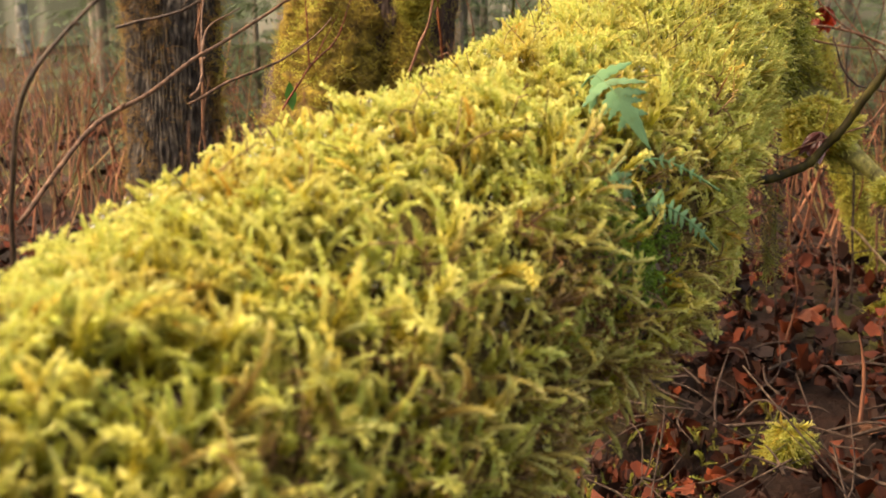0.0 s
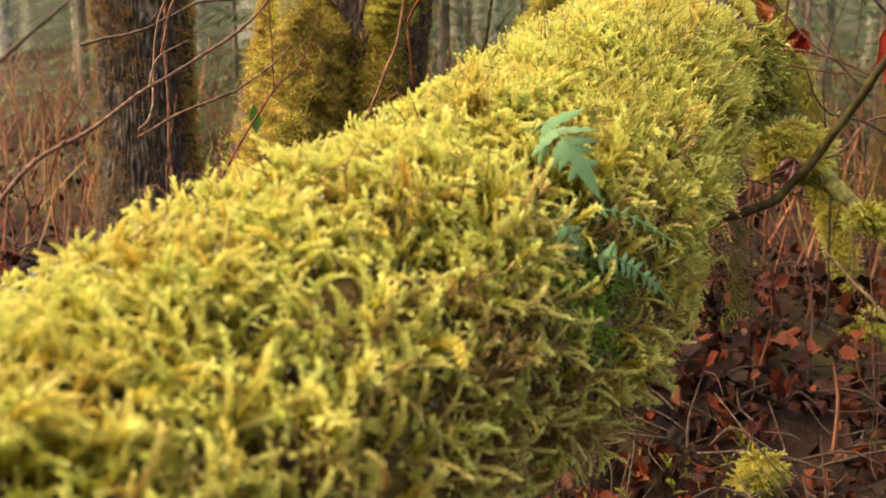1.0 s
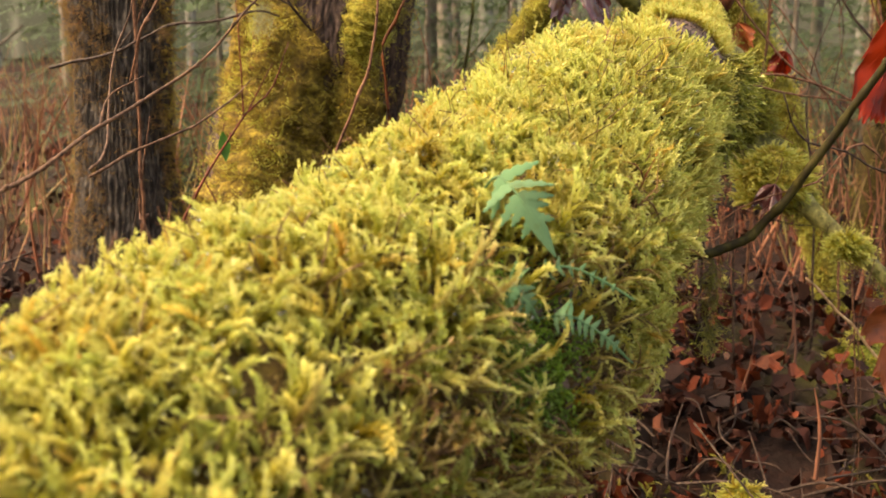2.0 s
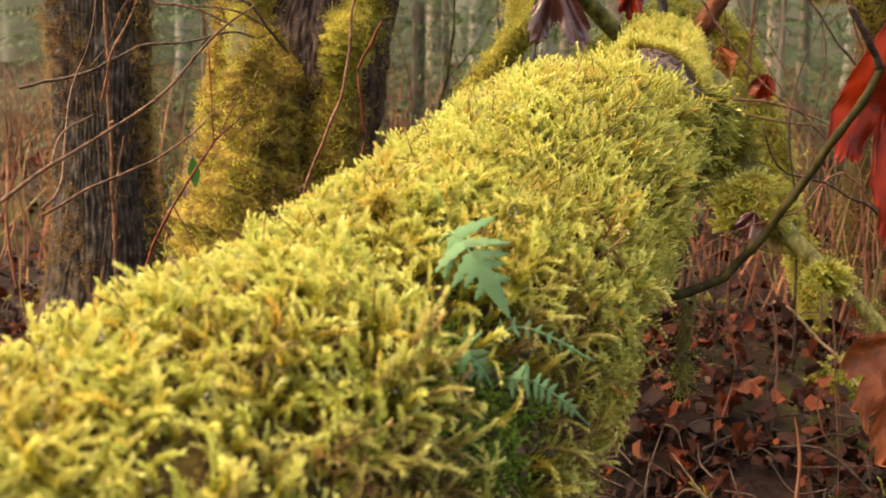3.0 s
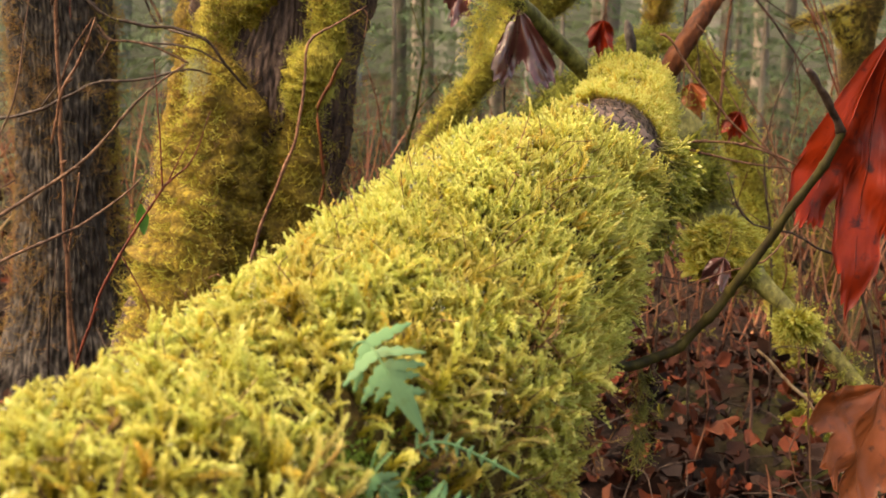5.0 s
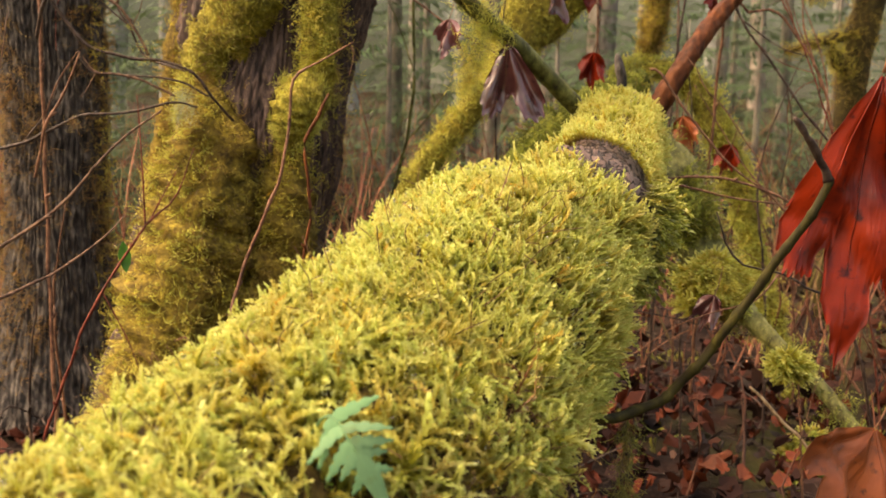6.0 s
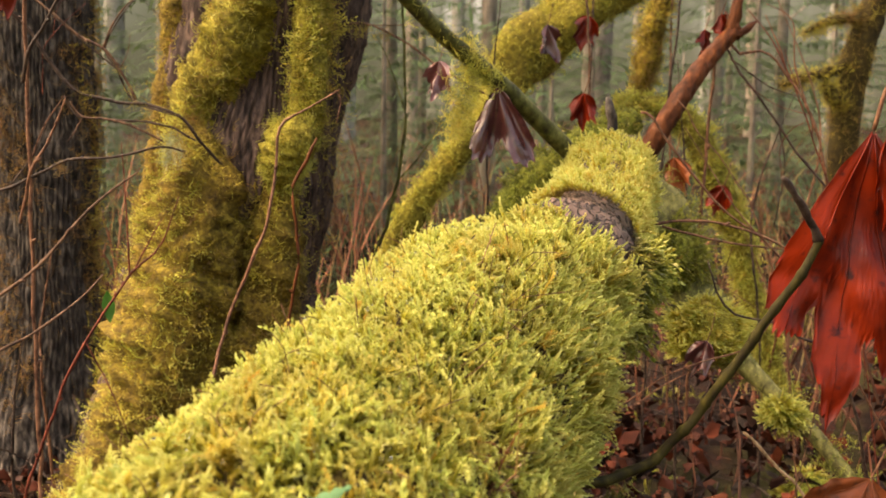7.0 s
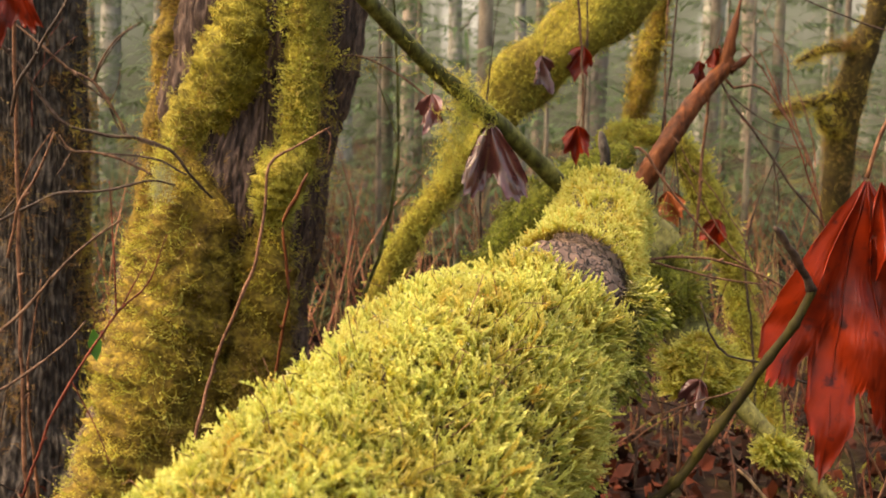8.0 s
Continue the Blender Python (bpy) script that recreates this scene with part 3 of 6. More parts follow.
    for k, (v, q, f, tip) in enumerate(LONG):
        for tint in (0.25, 0.45, 0.72):
            ob = link_mesh("moss_shoot", v, [q, f], MOSS_STEM, {"tip": tip, "tint": np.full(len(v), tint)})
            meshes.append(ob.data)
            bpy.data.objects.remove(ob)
    n = 300
    s, a = rng.uniform(along_log(0.36), along_log(0.86), n), np.radians(rng.uniform(-45, 48, n))
    p, way, t = log_limb.surf(s, a, 0.0)
    for k in np.nonzero(hollow(p) < 0.55)[0]:
        d = Vector(way[k] + rng.normal(0, 0.2, 3) + t[k] * 0.45 + np.array([0.15, 0.0, 0.1]))
        turn = d.to_track_quat("Z", "X").to_matrix().to_4x4()
        size = rng.uniform(0.028, 0.050)
        ob = new("moss_shoot", meshes[k % len(meshes)])
        ob.matrix_world = Matrix.Translation(p[k]) @ turn @ Matrix.Rotation(rng.uniform(0, 6.28), 4, "Z") @ Matrix.Scale(size, 4)
        keep = ob.matrix_world.copy()
        ob.parent = log
        ob.matrix_parent_inverse = log.matrix_world.inverted()
        ob.matrix_basis = keep
    # wiry red-brown spore stalks
    rows_s, rows_a = rng.uniform(along_log(0.5), along_log(1.3), 130), np.radians(rng.uniform(45, 130, 130))
    p, way, t = log_limb.surf(rows_s, rows_a, 0.01)
    V, Q = [], []
    for k in range(130):
        hair = Limb([(*p[k], 0.0004), (*(p[k] + way[k] * 0.014 + rng.normal(0, 0.006, 3)), 0.00035), (*(p[k] + way[k] * 0.026 + rng.normal(0, 0.008, 3)), 0.0003)], 5)
        v, q = hair.arrays(3)
        Q.append(q[0] + sum(len(x) for x in V))
        V.append(v)
    tagged(under(link_mesh("spore_stalk_fuzz", np.vstack(V), np.vstack(Q), TWIG_BROWN), log, "wiry red-brown spore stalks"), kind="stuff")
    return log


build_log()


# ---- trees that stand near ----
TRUNK_A = Limb([(-0.31, 2.5, -0.05, 0.30), (-0.29, 2.49, 0.15, 0.255), (-0.245, 2.475, 0.40, 0.205), (-0.205, 2.46, 0.65, 0.185), (-0.155, 2.45, 0.9, 0.18), (-0.105, 2.45, 1.15, 0.18), (-0.03, 2.45, 1.6, 0.18), (0.1, 2.5, 3.0, 0.19), (0.25, 2.6, 6.0, 0.14), (0.3, 2.7, 11.0, 0.06)], 160, 0.09, 0.35, 31, True)
TRUNK_B = Limb([(-0.80, 3.05, -0.05, 0.22), (-0.798, 3.05, 0.15, 0.155), (-0.796, 3.05, 0.4, 0.135), (-0.795, 3.05, 0.7, 0.13), (-0.798, 3.05, 1.2, 0.128), (-0.81, 3.05, 3.0, 0.125), (-0.81, 3.1, 7.0, 0.09), (-0.78, 3.1, 11.0, 0.04)], 120, 0.05, 0.4, 32, True)


def build_big_trees():
    a = thing("maple_tree", (-0.33, 2.5, 0.0), "old tree trunk with furrowed brown bark and hanging moss", "tree")
    under(furrowed_trunk("trunk", TRUNK_A, BARK, 1.45, 0.015, 0.011, (168, 380), 3), a)

    def strip(p, s, g):
        line = lambda pts, w: np.exp(-(((p[:, 0] - np.interp(p[:, 2], [q[1] for q in pts], [q[0] for q in pts])) / w) ** 2))
        bare = np.maximum(line([(-0.31, 0.75), (-0.282, 0.87), (-0.258, 1.0), (-0.23, 1.134)], 0.042), 1.15 * line([(-0.10, 0.3), (-0.12, 0.6), (-0.135, 0.80), (-0.115, 0.95), (-0.078, 0.99), (-0.075, 1.3)], np.where(p[:, 2] < 0.96, 0.055, 0.014)))
        bare = np.maximum(bare, (p[:, 0] > 0.02) * 0.8)
        return np.clip(0.85 - 1.35 * bare + 0.3 * wavy(p, 0.10, 7), 0.015, 1)

    m = moss_cover("hanging_moss", TRUNK_A, 7000, (0.006, 0.15), (160, 385), 0.024, MEDIUM, MOSS_FAR, 33, strip, 1.0, 0.4)
    tagged(under(m, a, "olive and rust coloured hanging moss"), kind="stuff")
    ridges = (
        ("buttress", [(-0.268, 2.29, 0.875, 0.012), (-0.262, 2.27, 0.83, 0.035), (-0.25, 2.26, 0.78, 0.058), (-0.24, 2.25, 0.70, 0.082), (-0.26, 2.24, 0.56, 0.105), (-0.285, 2.22, 0.40, 0.112), (-0.335, 2.2, 0.22, 0.12), (-0.42, 2.18, -0.03, 0.14)], 5200, 0.03),
        ("mossy_ridge", [(-0.08, 2.335, 1.35, 0.072), (-0.122, 2.33, 1.13, 0.076), (-0.155, 2.325, 1.03, 0.076), (-0.205, 2.33, 0.94, 0.068), (-0.243, 2.335, 0.87, 0.060), (-0.268, 2.335, 0.80, 0.050)], 3800, 0.02),
        ("mossy_ridge", [(-0.012, 2.285, 1.35, 0.038), (-0.022, 2.275, 1.13, 0.040), (-0.028, 2.275, 1.0, 0.036), (-0.036, 2.275, 0.9, 0.032), (-0.046, 2.28, 0.80, 0.022)], 2300, 0.03),
        ("burl", [(-0.03, 2.27, 0.85, 0.02), (-0.055, 2.245, 0.825, 0.045), (-0.075, 2.245, 0.79, 0.046), (-0.085, 2.265, 0.735, 0.018)], 1100, 0.020),
        ("mossy_ridge", [(-0.10, 2.31, 0.74, 0.03), (-0.10, 2.28, 0.66, 0.05), (-0.12, 2.26, 0.5, 0.065), (-0.14, 2.24, 0.33, 0.08), (-0.15, 2.2, 0.0, 0.11)], 2800, 0.03),
        ("mossy_ridge", [(-0.265, 2.38, 1.3, 0.036), (-0.285, 2.37, 1.1, 0.036), (-0.305, 2.37, 0.93, 0.034), (-0.325, 2.36, 0.78, 0.036), (-0.36, 2.35, 0.6, 0.04)], 1900, 0.022),
    )
    for k, (kind, rows, n, length) in enumerate(ridges):
        ridge = Limb(rows, 50, 0.14, 0.10, 60 + k, True)
        under(ridge.mesh(kind, PLUSH if k in (1, 2, 3) else PLUSH_OLIVE, 28, 90, 0.09, 0.022), a)
        cover = lambda p, s, g, k=k: np.clip(0.8 + 0.6 * wavy(p, 0.06, 80 + k), 0.1, 1)
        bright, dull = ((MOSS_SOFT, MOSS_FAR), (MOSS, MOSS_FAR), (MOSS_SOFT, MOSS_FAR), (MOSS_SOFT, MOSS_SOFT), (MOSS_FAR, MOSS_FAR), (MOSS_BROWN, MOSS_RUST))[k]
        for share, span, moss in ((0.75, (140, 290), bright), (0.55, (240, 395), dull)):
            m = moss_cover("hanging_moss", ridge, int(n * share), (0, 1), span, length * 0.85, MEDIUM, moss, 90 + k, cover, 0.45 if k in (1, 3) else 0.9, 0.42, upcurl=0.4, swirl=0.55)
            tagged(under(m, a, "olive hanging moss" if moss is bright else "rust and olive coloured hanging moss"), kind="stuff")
    rng = np.random.default_rng(97)
    n = 130
    at = np.stack([rng.normal(-0.262, 0.008, n), rng.normal(2.14, 0.006, n), rng.uniform(0.79, 0.845, n)], 1)
    beard = plant("beard_lichen", at, np.stack([rng.normal(0, 0.3, n), rng.normal(-0.2, 0.2, n), -np.ones(n)], 1), rng.uniform(0.012, 0.03, n), THREAD, LICHEN, rng)
    tagged(under(beard, a, "pale grey-green beard lichen"), kind="stuff")
    b = thing("dark_tree", (-0.77, 3.05, 0.0), "tree trunk with wet blackish bark and rust-brown moss", "tree")
    under(furrowed_trunk("trunk", TRUNK_B, BARK_BLACK, 1.5, 0.017, 0.012, (165, 385), 8), b)
    few = lambda p, s, g: np.clip(4.0 * (-0.05 + 0.42 * wavy(p * (1, 1, 0.5), 0.17, 17) + 0.6 * np.clip(np.cos(g) + 0.1, 0, 1) + 0.5 * np.clip(0.7 - p[:, 2], 0, 1) + 0.2 * wavy(p, 0.05, 18)), 0.0, 1)
    m = moss_cover("hanging_moss", TRUNK_B, 9000, (0.01, 0.16), (185, 385), 0.028, MEDIUM, MOSS_RUST, 34, few, 0.8, 0.5)
    tagged(under(m, b, "rust brown moss hanging in patches"), kind="stuff")
    rim = lambda p, s, g: np.clip(0.6 + 0.8 * wavy(p, 0.12, 27), 0.1, 1)
    m = moss_cover("edge_moss", TRUNK_B, 2200, (0.01, 0.16), (160, 212), 0.024, COARSE, MOSS_BROWN, 35, rim, 0.5, 0.4)
    tagged(under(m, b, "olive green moss along the edge of the trunk"), kind="stuff")
    for tree, limb, seed in ((a, TRUNK_A, 41), (b, TRUNK_B, 42)):
        r = np.random.default_rng(seed)
        for k in range(9):
            c = limb.c[int(limb.n * (0.45 + 0.055 * k))]
            w = r.uniform(0, 6.28)
            o = np.array([math.cos(w), math.sin(w), 0.0])
            rows = [(*c, 0.05), (*(c + o * 0.8 + (0, 0, 0.5)), 0.035), (*(c + o * 1.7 + (0, 0, 1.3)), 0.02), (*(c + o * 2.4 + (0, 0, 2.2)), 0.005)]
            under(Limb(rows, 16).mesh("limb", BARK, 7), tree)
    return a, b


build_big_trees()


# ---- mossy limbs behind the log ----
def mossy_limb(name, at, rows, label, material, moss, n, length, kinds, seed, lump=0.12, droop=0.2, sides=14, mask=None, spread=0.45, moss_label="", span=(0, 1)):
    t = thing(name, at, label, "branch")
    limb = Limb(rows, 60, lump, 0.12, seed)
    under(limb.mesh("wood", material, sides, 80, 0.03, 0.02, (1, 1, 0.5)), t)
    if n:
        m = moss_cover("moss", limb, n, span, (0, 360), length, kinds, moss, seed, mask, droop, spread)
        tagged(under(m, t, moss_label or "soft moss wrapped round the branch"), kind="stuff")
    return t, limb


ARCH = [(1.35, 3.35, 1.75, 0.05), (1.05, 3.25, 1.50, 0.06), (0.80, 3.2, 1.30, 0.078), (0.662, 3.2, 1.195, 0.082), (0.543, 3.2, 1.088, 0.082), (0.461, 3.2, 1.010, 0.072), (0.393, 3.2, 0.925, 0.058), (0.326, 3.2, 0.815, 0.045), (0.276, 3.2, 0.731, 0.040), (0.192, 3.2, 0.636, 0.034), (0.135, 3.2, 0.526, 0.034), (0.05, 3.2, 0.34, 0.036), (-0.1, 3.25, 0.0, 0.045)]
mossy_limb("arching_branch", (-0.1, 3.25, 0), ARCH, "thick arching branch under a soft sleeve of olive moss", PLUSH, MOSS_SOFT, 7000, 0.018, COARSE, 51, 0.24, 0.25)
mossy_limb("drooping_branch", (1.2, 3.1, 0), [(0.70, 3.3, 0.86, 0.018), (0.80, 3.2, 0.885, 0.026), (0.90, 3.2, 0.846, 0.034), (0.972, 3.2, 0.745, 0.042), (1.018, 3.2, 0.635, 0.040), (1.073, 3.2, 0.508, 0.036), (1.104, 3.2, 0.38, 0.032), (1.16, 3.15, 0.18, 0.03), (1.2, 3.1, -0.02, 0.03)], "drooping mossy branch reaching down to the ground", PLUSH, MOSS_SOFT, 4000, 0.022, COARSE, 52)
mossy_limb("hanging_limb", (0.84, 3.5, 0.9), [(0.98, 3.45, 1.55, 0.022), (0.915, 3.48, 1.33, 0.026), (0.893, 3.5, 1.206, 0.028), (0.874, 3.5, 1.123, 0.036), (0.861, 3.5, 1.04, 0.038), (0.846, 3.5, 0.95, 0.026), (0.838, 3.5, 0.90, 0.008)], "broken limb hanging down under lumpy olive moss", PLUSH_OLIVE, MOSS_FAR, 1800, 0.024, COARSE, 57, 0.2, 0.4)
mossy_limb("propped_limb", (0.95, 1.55, 0), [(0.56, 2.12, 0.76, 0.045), (0.60, 2.09, 0.69, 0.055), (0.635, 2.05, 0.61, 0.045), (0.665, 1.98, 0.53, 0.04), (0.700, 1.9, 0.487, 0.018), (0.76, 1.83, 0.430, 0.0125), (0.815, 1.76, 0.362, 0.012), (0.9, 1.65, 0.2, 0.013), (0.98, 1.52, 0.0, 0.014)], "crooked mossy limb slanting down to the leaf litter", GREEN_PALE, MOSS_DEEP_SHADED, 3600, 0.024, MEDIUM, 53, 0.15, 0.25, mask=lambda p, s, a: np.clip(1.2 - 2.4 * np.clip(s - 0.30, 0, 1) + 0.7 * wavy(p, 0.09, 5), 0.03, 1))


def moss_cushion(owner, at, size, material, core, seed, n=650, length=0.022):
    """A swollen cushion of moss on a limb."""
    x, y, z = at
    r = size
    limb = Limb([(x, y, z - r, r * 0.3), (x, y, z - r * 0.6, r * 0.8), (x, y, z, r), (x, y, z + r * 0.6, r * 0.75), (x, y, z + r * 0.95, r * 0.1)], 20, 0.15, 0.06, seed, True)
    ob = under(limb.mesh("moss_cushion", core, 18), bpy.data.objects[owner], "swollen cushion of feathery moss")
    m = moss_cover("cushion_fuzz", limb, n, (0.02, 0.98), (0, 360), length, LIGHT, material, seed, None, -0.1, 0.4)
    tagged(under(m, bpy.data.objects[owner]), kind="stuff")


moss_cushion("propped_limb", (0.6, 2.03, 0.638), 0.060, MOSS_DEEP_SHADED, PLUSH_GREEN, 301, 1100, 0.02)
moss_cushion("propped_limb", (0.647, 1.93, 0.53), 0.054, MOSS, PLUSH, 302, 1700, 0.018)
moss_cushion("propped_limb", (0.725, 1.78, 0.442), 0.018, MOSS, PLUSH_GREEN, 303, 350, 0.02)
mossy_limb("low_branch", (0.2, 2.4, 0), [(0.12, 2.4, -0.02, 0.035), (0.25, 2.4, 0.4, 0.04), (0.338, 2.4, 0.63, 0.042), (0.382, 2.4, 0.70, 0.042), (0.449, 2.4, 0.76, 0.042), (0.505, 2.42, 0.806, 0.04), (0.62, 2.45, 0.86, 0.03)], "curved branch with bright green moss behind the log", PLUSH_GREEN, MOSS_DEEP_SHADED, 3000, 0.02, COARSE, 54)
leaning, _ = mossy_limb("leaning_tree", (1.66, 4.0, 0), [(1.66, 4.0, -0.05, 0.11), (1.655, 4.0, 0.5, 0.052), (1.665, 4.0, 0.9, 0.054), (1.725, 4.0, 1.2, 0.046), (1.775, 4.0, 1.4, 0.044), (1.95, 4.05, 2.5, 0.045), (2.1, 4.1, 4.5, 0.025)], "leaning young trunk furred with olive and brown moss", PLUSH_BROWN, MOSS_BROWN, 8000, 0.020, MEDIUM, 55, 0.16, 0.5, mask=lambda p, s, a: np.clip(0.7 + 0.6 * wavy(p, 0.16, 5), 0.1, 1), span=(0, 0.40))
for k, rows in enumerate(([(1.68, 4.0, 1.045, 0.022), (1.60, 3.97, 1.0, 0.020), (1.50, 3.95, 0.975, 0.017), (1.40, 3.95, 0.945, 0.008)], [(1.72, 4.0, 1.17, 0.020), (1.63, 3.97, 1.175, 0.017), (1.54, 3.95, 1.155, 0.014), (1.47, 3.94, 1.12, 0.006)], [(1.67, 4.0, 0.88, 0.030), (1.60, 3.96, 0.90, 0.026), (1.57, 3.95, 0.94, 0.018), (1.565, 3.95, 0.97, 0.006)])):
    side = Limb(rows, 24, 0.15, 0.05, 64 + k)
    under(side.mesh("limb", PLUSH_BROWN, 10), leaning)
    tagged(under(moss_cover("limb_moss", side, 700, (0, 1), (0, 360), 0.026, MEDIUM, MOSS_FAR, 66 + k, None, 0.7), leaning, "olive moss draped over a side limb"), kind="stuff")
mossy_limb("diagonal_branch", (0.45, 2.09, 0.79), [(-0.18, 1.55, 1.38, 0.010), (0.0, 1.7, 1.2, 0.0115), (0.11, 1.8, 1.095, 0.0125), (0.201, 1.9, 1.009, 0.013), (0.314, 2.0, 0.922, 0.0145), (0.439, 2.08, 0.810, 0.016), (0.5, 2.1, 0.76, 0.016)], "slanting green-filmed branch leaning on the log", GREEN_BARK, MOSS_SOFT, 1300, 0.020, MEDIUM, 56, 0.03, 0.5, 12, lambda p, s, a: np.maximum(np.exp(-(((p[:, 0] - 0.268) / 0.034) ** 2)), 0.05), 0.45, "tuft of olive moss hanging from the branch", (0.5, 0.75))


def branch_tuft():
    """Moss that hangs in a thick lock from the slanting branch."""
    rng = np.random.default_rng(64)
    n = 620
    u = rng.uniform(0, 1, n) ** 1.2
    at = np.stack([0.262 - 0.035 * u + rng.normal(0, 1, n) * 0.018 * (1 - 0.65 * u), 1.955 + rng.normal(0, 0.010, n), 0.962 - 0.115 * u], 1)
    way = np.stack([rng.normal(0, 0.5, n), rng.normal(-0.2, 0.4, n), -1.0 + rng.normal(0, 0.3, n)], 1)
    m = plant("hanging_tuft", at, way, rng.uniform(0.012, 0.028, n), MEDIUM, MOSS_SOFT, rng)
    tagged(under(m, bpy.data.objects["diagonal_branch"], "thick hanging lock of olive and rust moss"), kind="stuff")


branch_tuft()


def build_snag():
    t = thing("broken_limb", (0.6, 2.12, 0.83), "broken red-brown limb stripped of bark, snapped at its end", "branch")
    rows = [(0.565, 2.12, 0.78, 0.020), (0.605, 2.12, 0.86, 0.0185), (0.655, 2.15, 0.935, 0.0165), (0.70, 2.18, 0.985, 0.0155), (0.742, 2.2, 1.03, 0.015)]
    under(Limb(rows, 40, 0.05, 0.06, 61).mesh("wood", WOOD_RED, 40, 110, 0.05, 0.014, (1, 1, 0.5)), t)
    for k, (dx, dz, r) in enumerate(((0.030, 0.13, 0.014), (0.012, 0.05, 0.012), (-0.014, 0.045, 0.010), (0.042, 0.03, 0.010), (0.0, 0.03, 0.012))):
        a = (0.735 + 0.004 * k, 2.2, 1.02)
        under(Limb([(*a, r), (a[0] + dx * 0.5, a[1], a[2] + dz * 0.5, r * 0.7), (a[0] + dx, a[1] + 0.01, a[2] + dz, 0.002)], 8, 0.2, 0.03, k).mesh("splinter", WOOD_RED, 6), t)
    p = thing("broken_stub", (0.503, 2.06, 0.87), "dark snapped twig stub standing on the log", "twig")
    under(Limb([(0.505, 2.06, 0.84, 0.011), (0.503, 2.06, 0.87, 0.010), (0.498, 2.06, 0.895, 0.008), (0.494, 2.06, 0.91, 0.002)], 14, 0.2, 0.03, 3).mesh("wood", BARK_BLACK, 8), p)


build_snag()


# ---- leaves ----
def leaf_arrays(length, squeeze=1.0, droop=0.0, wave=0.0, curl=0.0, seed=0, steps=80, rings=7, thick=0.0006, fold=0.0, side=0.84, width=0.33, floor=0.54, crumple=0.0, lobes=None, teeth=0.10, pleat=0.02, ragged=0.03, blunt=False):
    """A five-lobed leaf that hangs from its stalk at the origin in the plane x z, tip down."""
    r = np.random.default_rng(seed)
    th = np.linspace(-math.pi * 0.93, math.pi * 0.93, steps)
    R = 0.16 * np.ones(steps)
    for c, w, l in lobes or ((0, width + 0.03, 1.0), (0.92, width, side), (-0.92, width, side), (1.85, width, side * 0.66), (-1.85, width, side * 0.66)):
        d = np.abs(th - c)
        R = np.maximum(R, l * r.uniform(0.92, 1.06) * (np.clip(1 - (d / (w * 1.5)) ** 2, 0, 1) ** 0.5 if blunt else np.clip(1 - d / (w * 1.9), 0, 1) ** 0.75))
    R = np.maximum(R, floor * np.cos(np.clip(th * 0.46, -1.5, 1.5)))
    R *= 1 + teeth * np.sin(th * 15 + r.uniform(0, 6)) * (R > 0.4) + ragged * r.normal(0, 1, steps)
    rho = np.linspace(0.02, 1, rings)
    t2, q = np.meshgrid(th, rho)
    rad = q * R[None] * length
    g = t2 * squeeze
    x, z = rad * np.sin(g), -rad * np.cos(g)
    far = rad / length
    y = wave * length * far * np.sin(t2 * 3.1 + seed) + droop * length * far**2 + curl * length * far * np.abs(np.sin(t2)) + fold * np.abs(x)
    y += pleat * length * np.cos(t2 * 2 * math.pi / 0.92) * far
    v = np.stack([x, y, z], -1).reshape(-1, 3)
    v[:, 1] += crumple * length * (wavy(v / length, 0.42, seed + 3) + 0.22 * wavy(v / length, 0.14, seed + 8)) * np.clip(np.linalg.norm(v, axis=1) / length * 2, 0, 1)
    i, j = np.meshgrid(np.arange(steps - 1), np.arange(rings - 1))
    k = (j * steps + i).ravel()
    f = np.stack([k, k + 1, k + steps + 1, k + steps], 1)
    n = len(v)
    back = v + np.array([0, thick, 0])
    rim = (rings - 1) * steps + np.arange(steps - 1)
    sides = np.stack([rim, rim + 1, rim + 1 + n, rim + n], 1)
    return np.vstack([v, back]), [np.vstack([f[:, ::-1], f + n, sides])], th, R


def maple_leaf(name, at, length, material, label, turn=(0, 0, 0), stalk=None, group="", **shape):
    t = thing(name, at, label, "leaf", group)
    m = Matrix.Translation(at) @ Euler([radians(a) for a in turn]).to_matrix().to_4x4()
    v, f, th, R = leaf_arrays(length, **shape)
    blade = link_mesh("blade", v, f, material)
    blade.data.transform(m)
    under(blade, t)
    sq, steps = shape.get("squeeze", 1.0), len(th)
    front = v[: len(v) // 2].reshape(-1, steps, 3)
    for c in [q[0] for q in shape.get("lobes") or ((0,), (0.92,), (-0.92,), (1.85,), (-1.85,))]:
        k = int(np.argmin(np.abs(th - c)))
        line = front[:, k] - np.array([0, 0.0004, 0])
        rows = np.hstack([line, np.linspace(0.0009, 0.0003, len(line))[:, None] * length / 0.2])
        rib = Limb(rows, 12).mesh("vein", material, 5)
        rib.data.transform(m)
        under(rib, blade)
    if stalk:
        under(Limb([(*p, 0.0016 * length / 0.25 + 0.0004) for p in stalk], 16).mesh("stalk", TWIG_BROWN, 6), t)
    return t


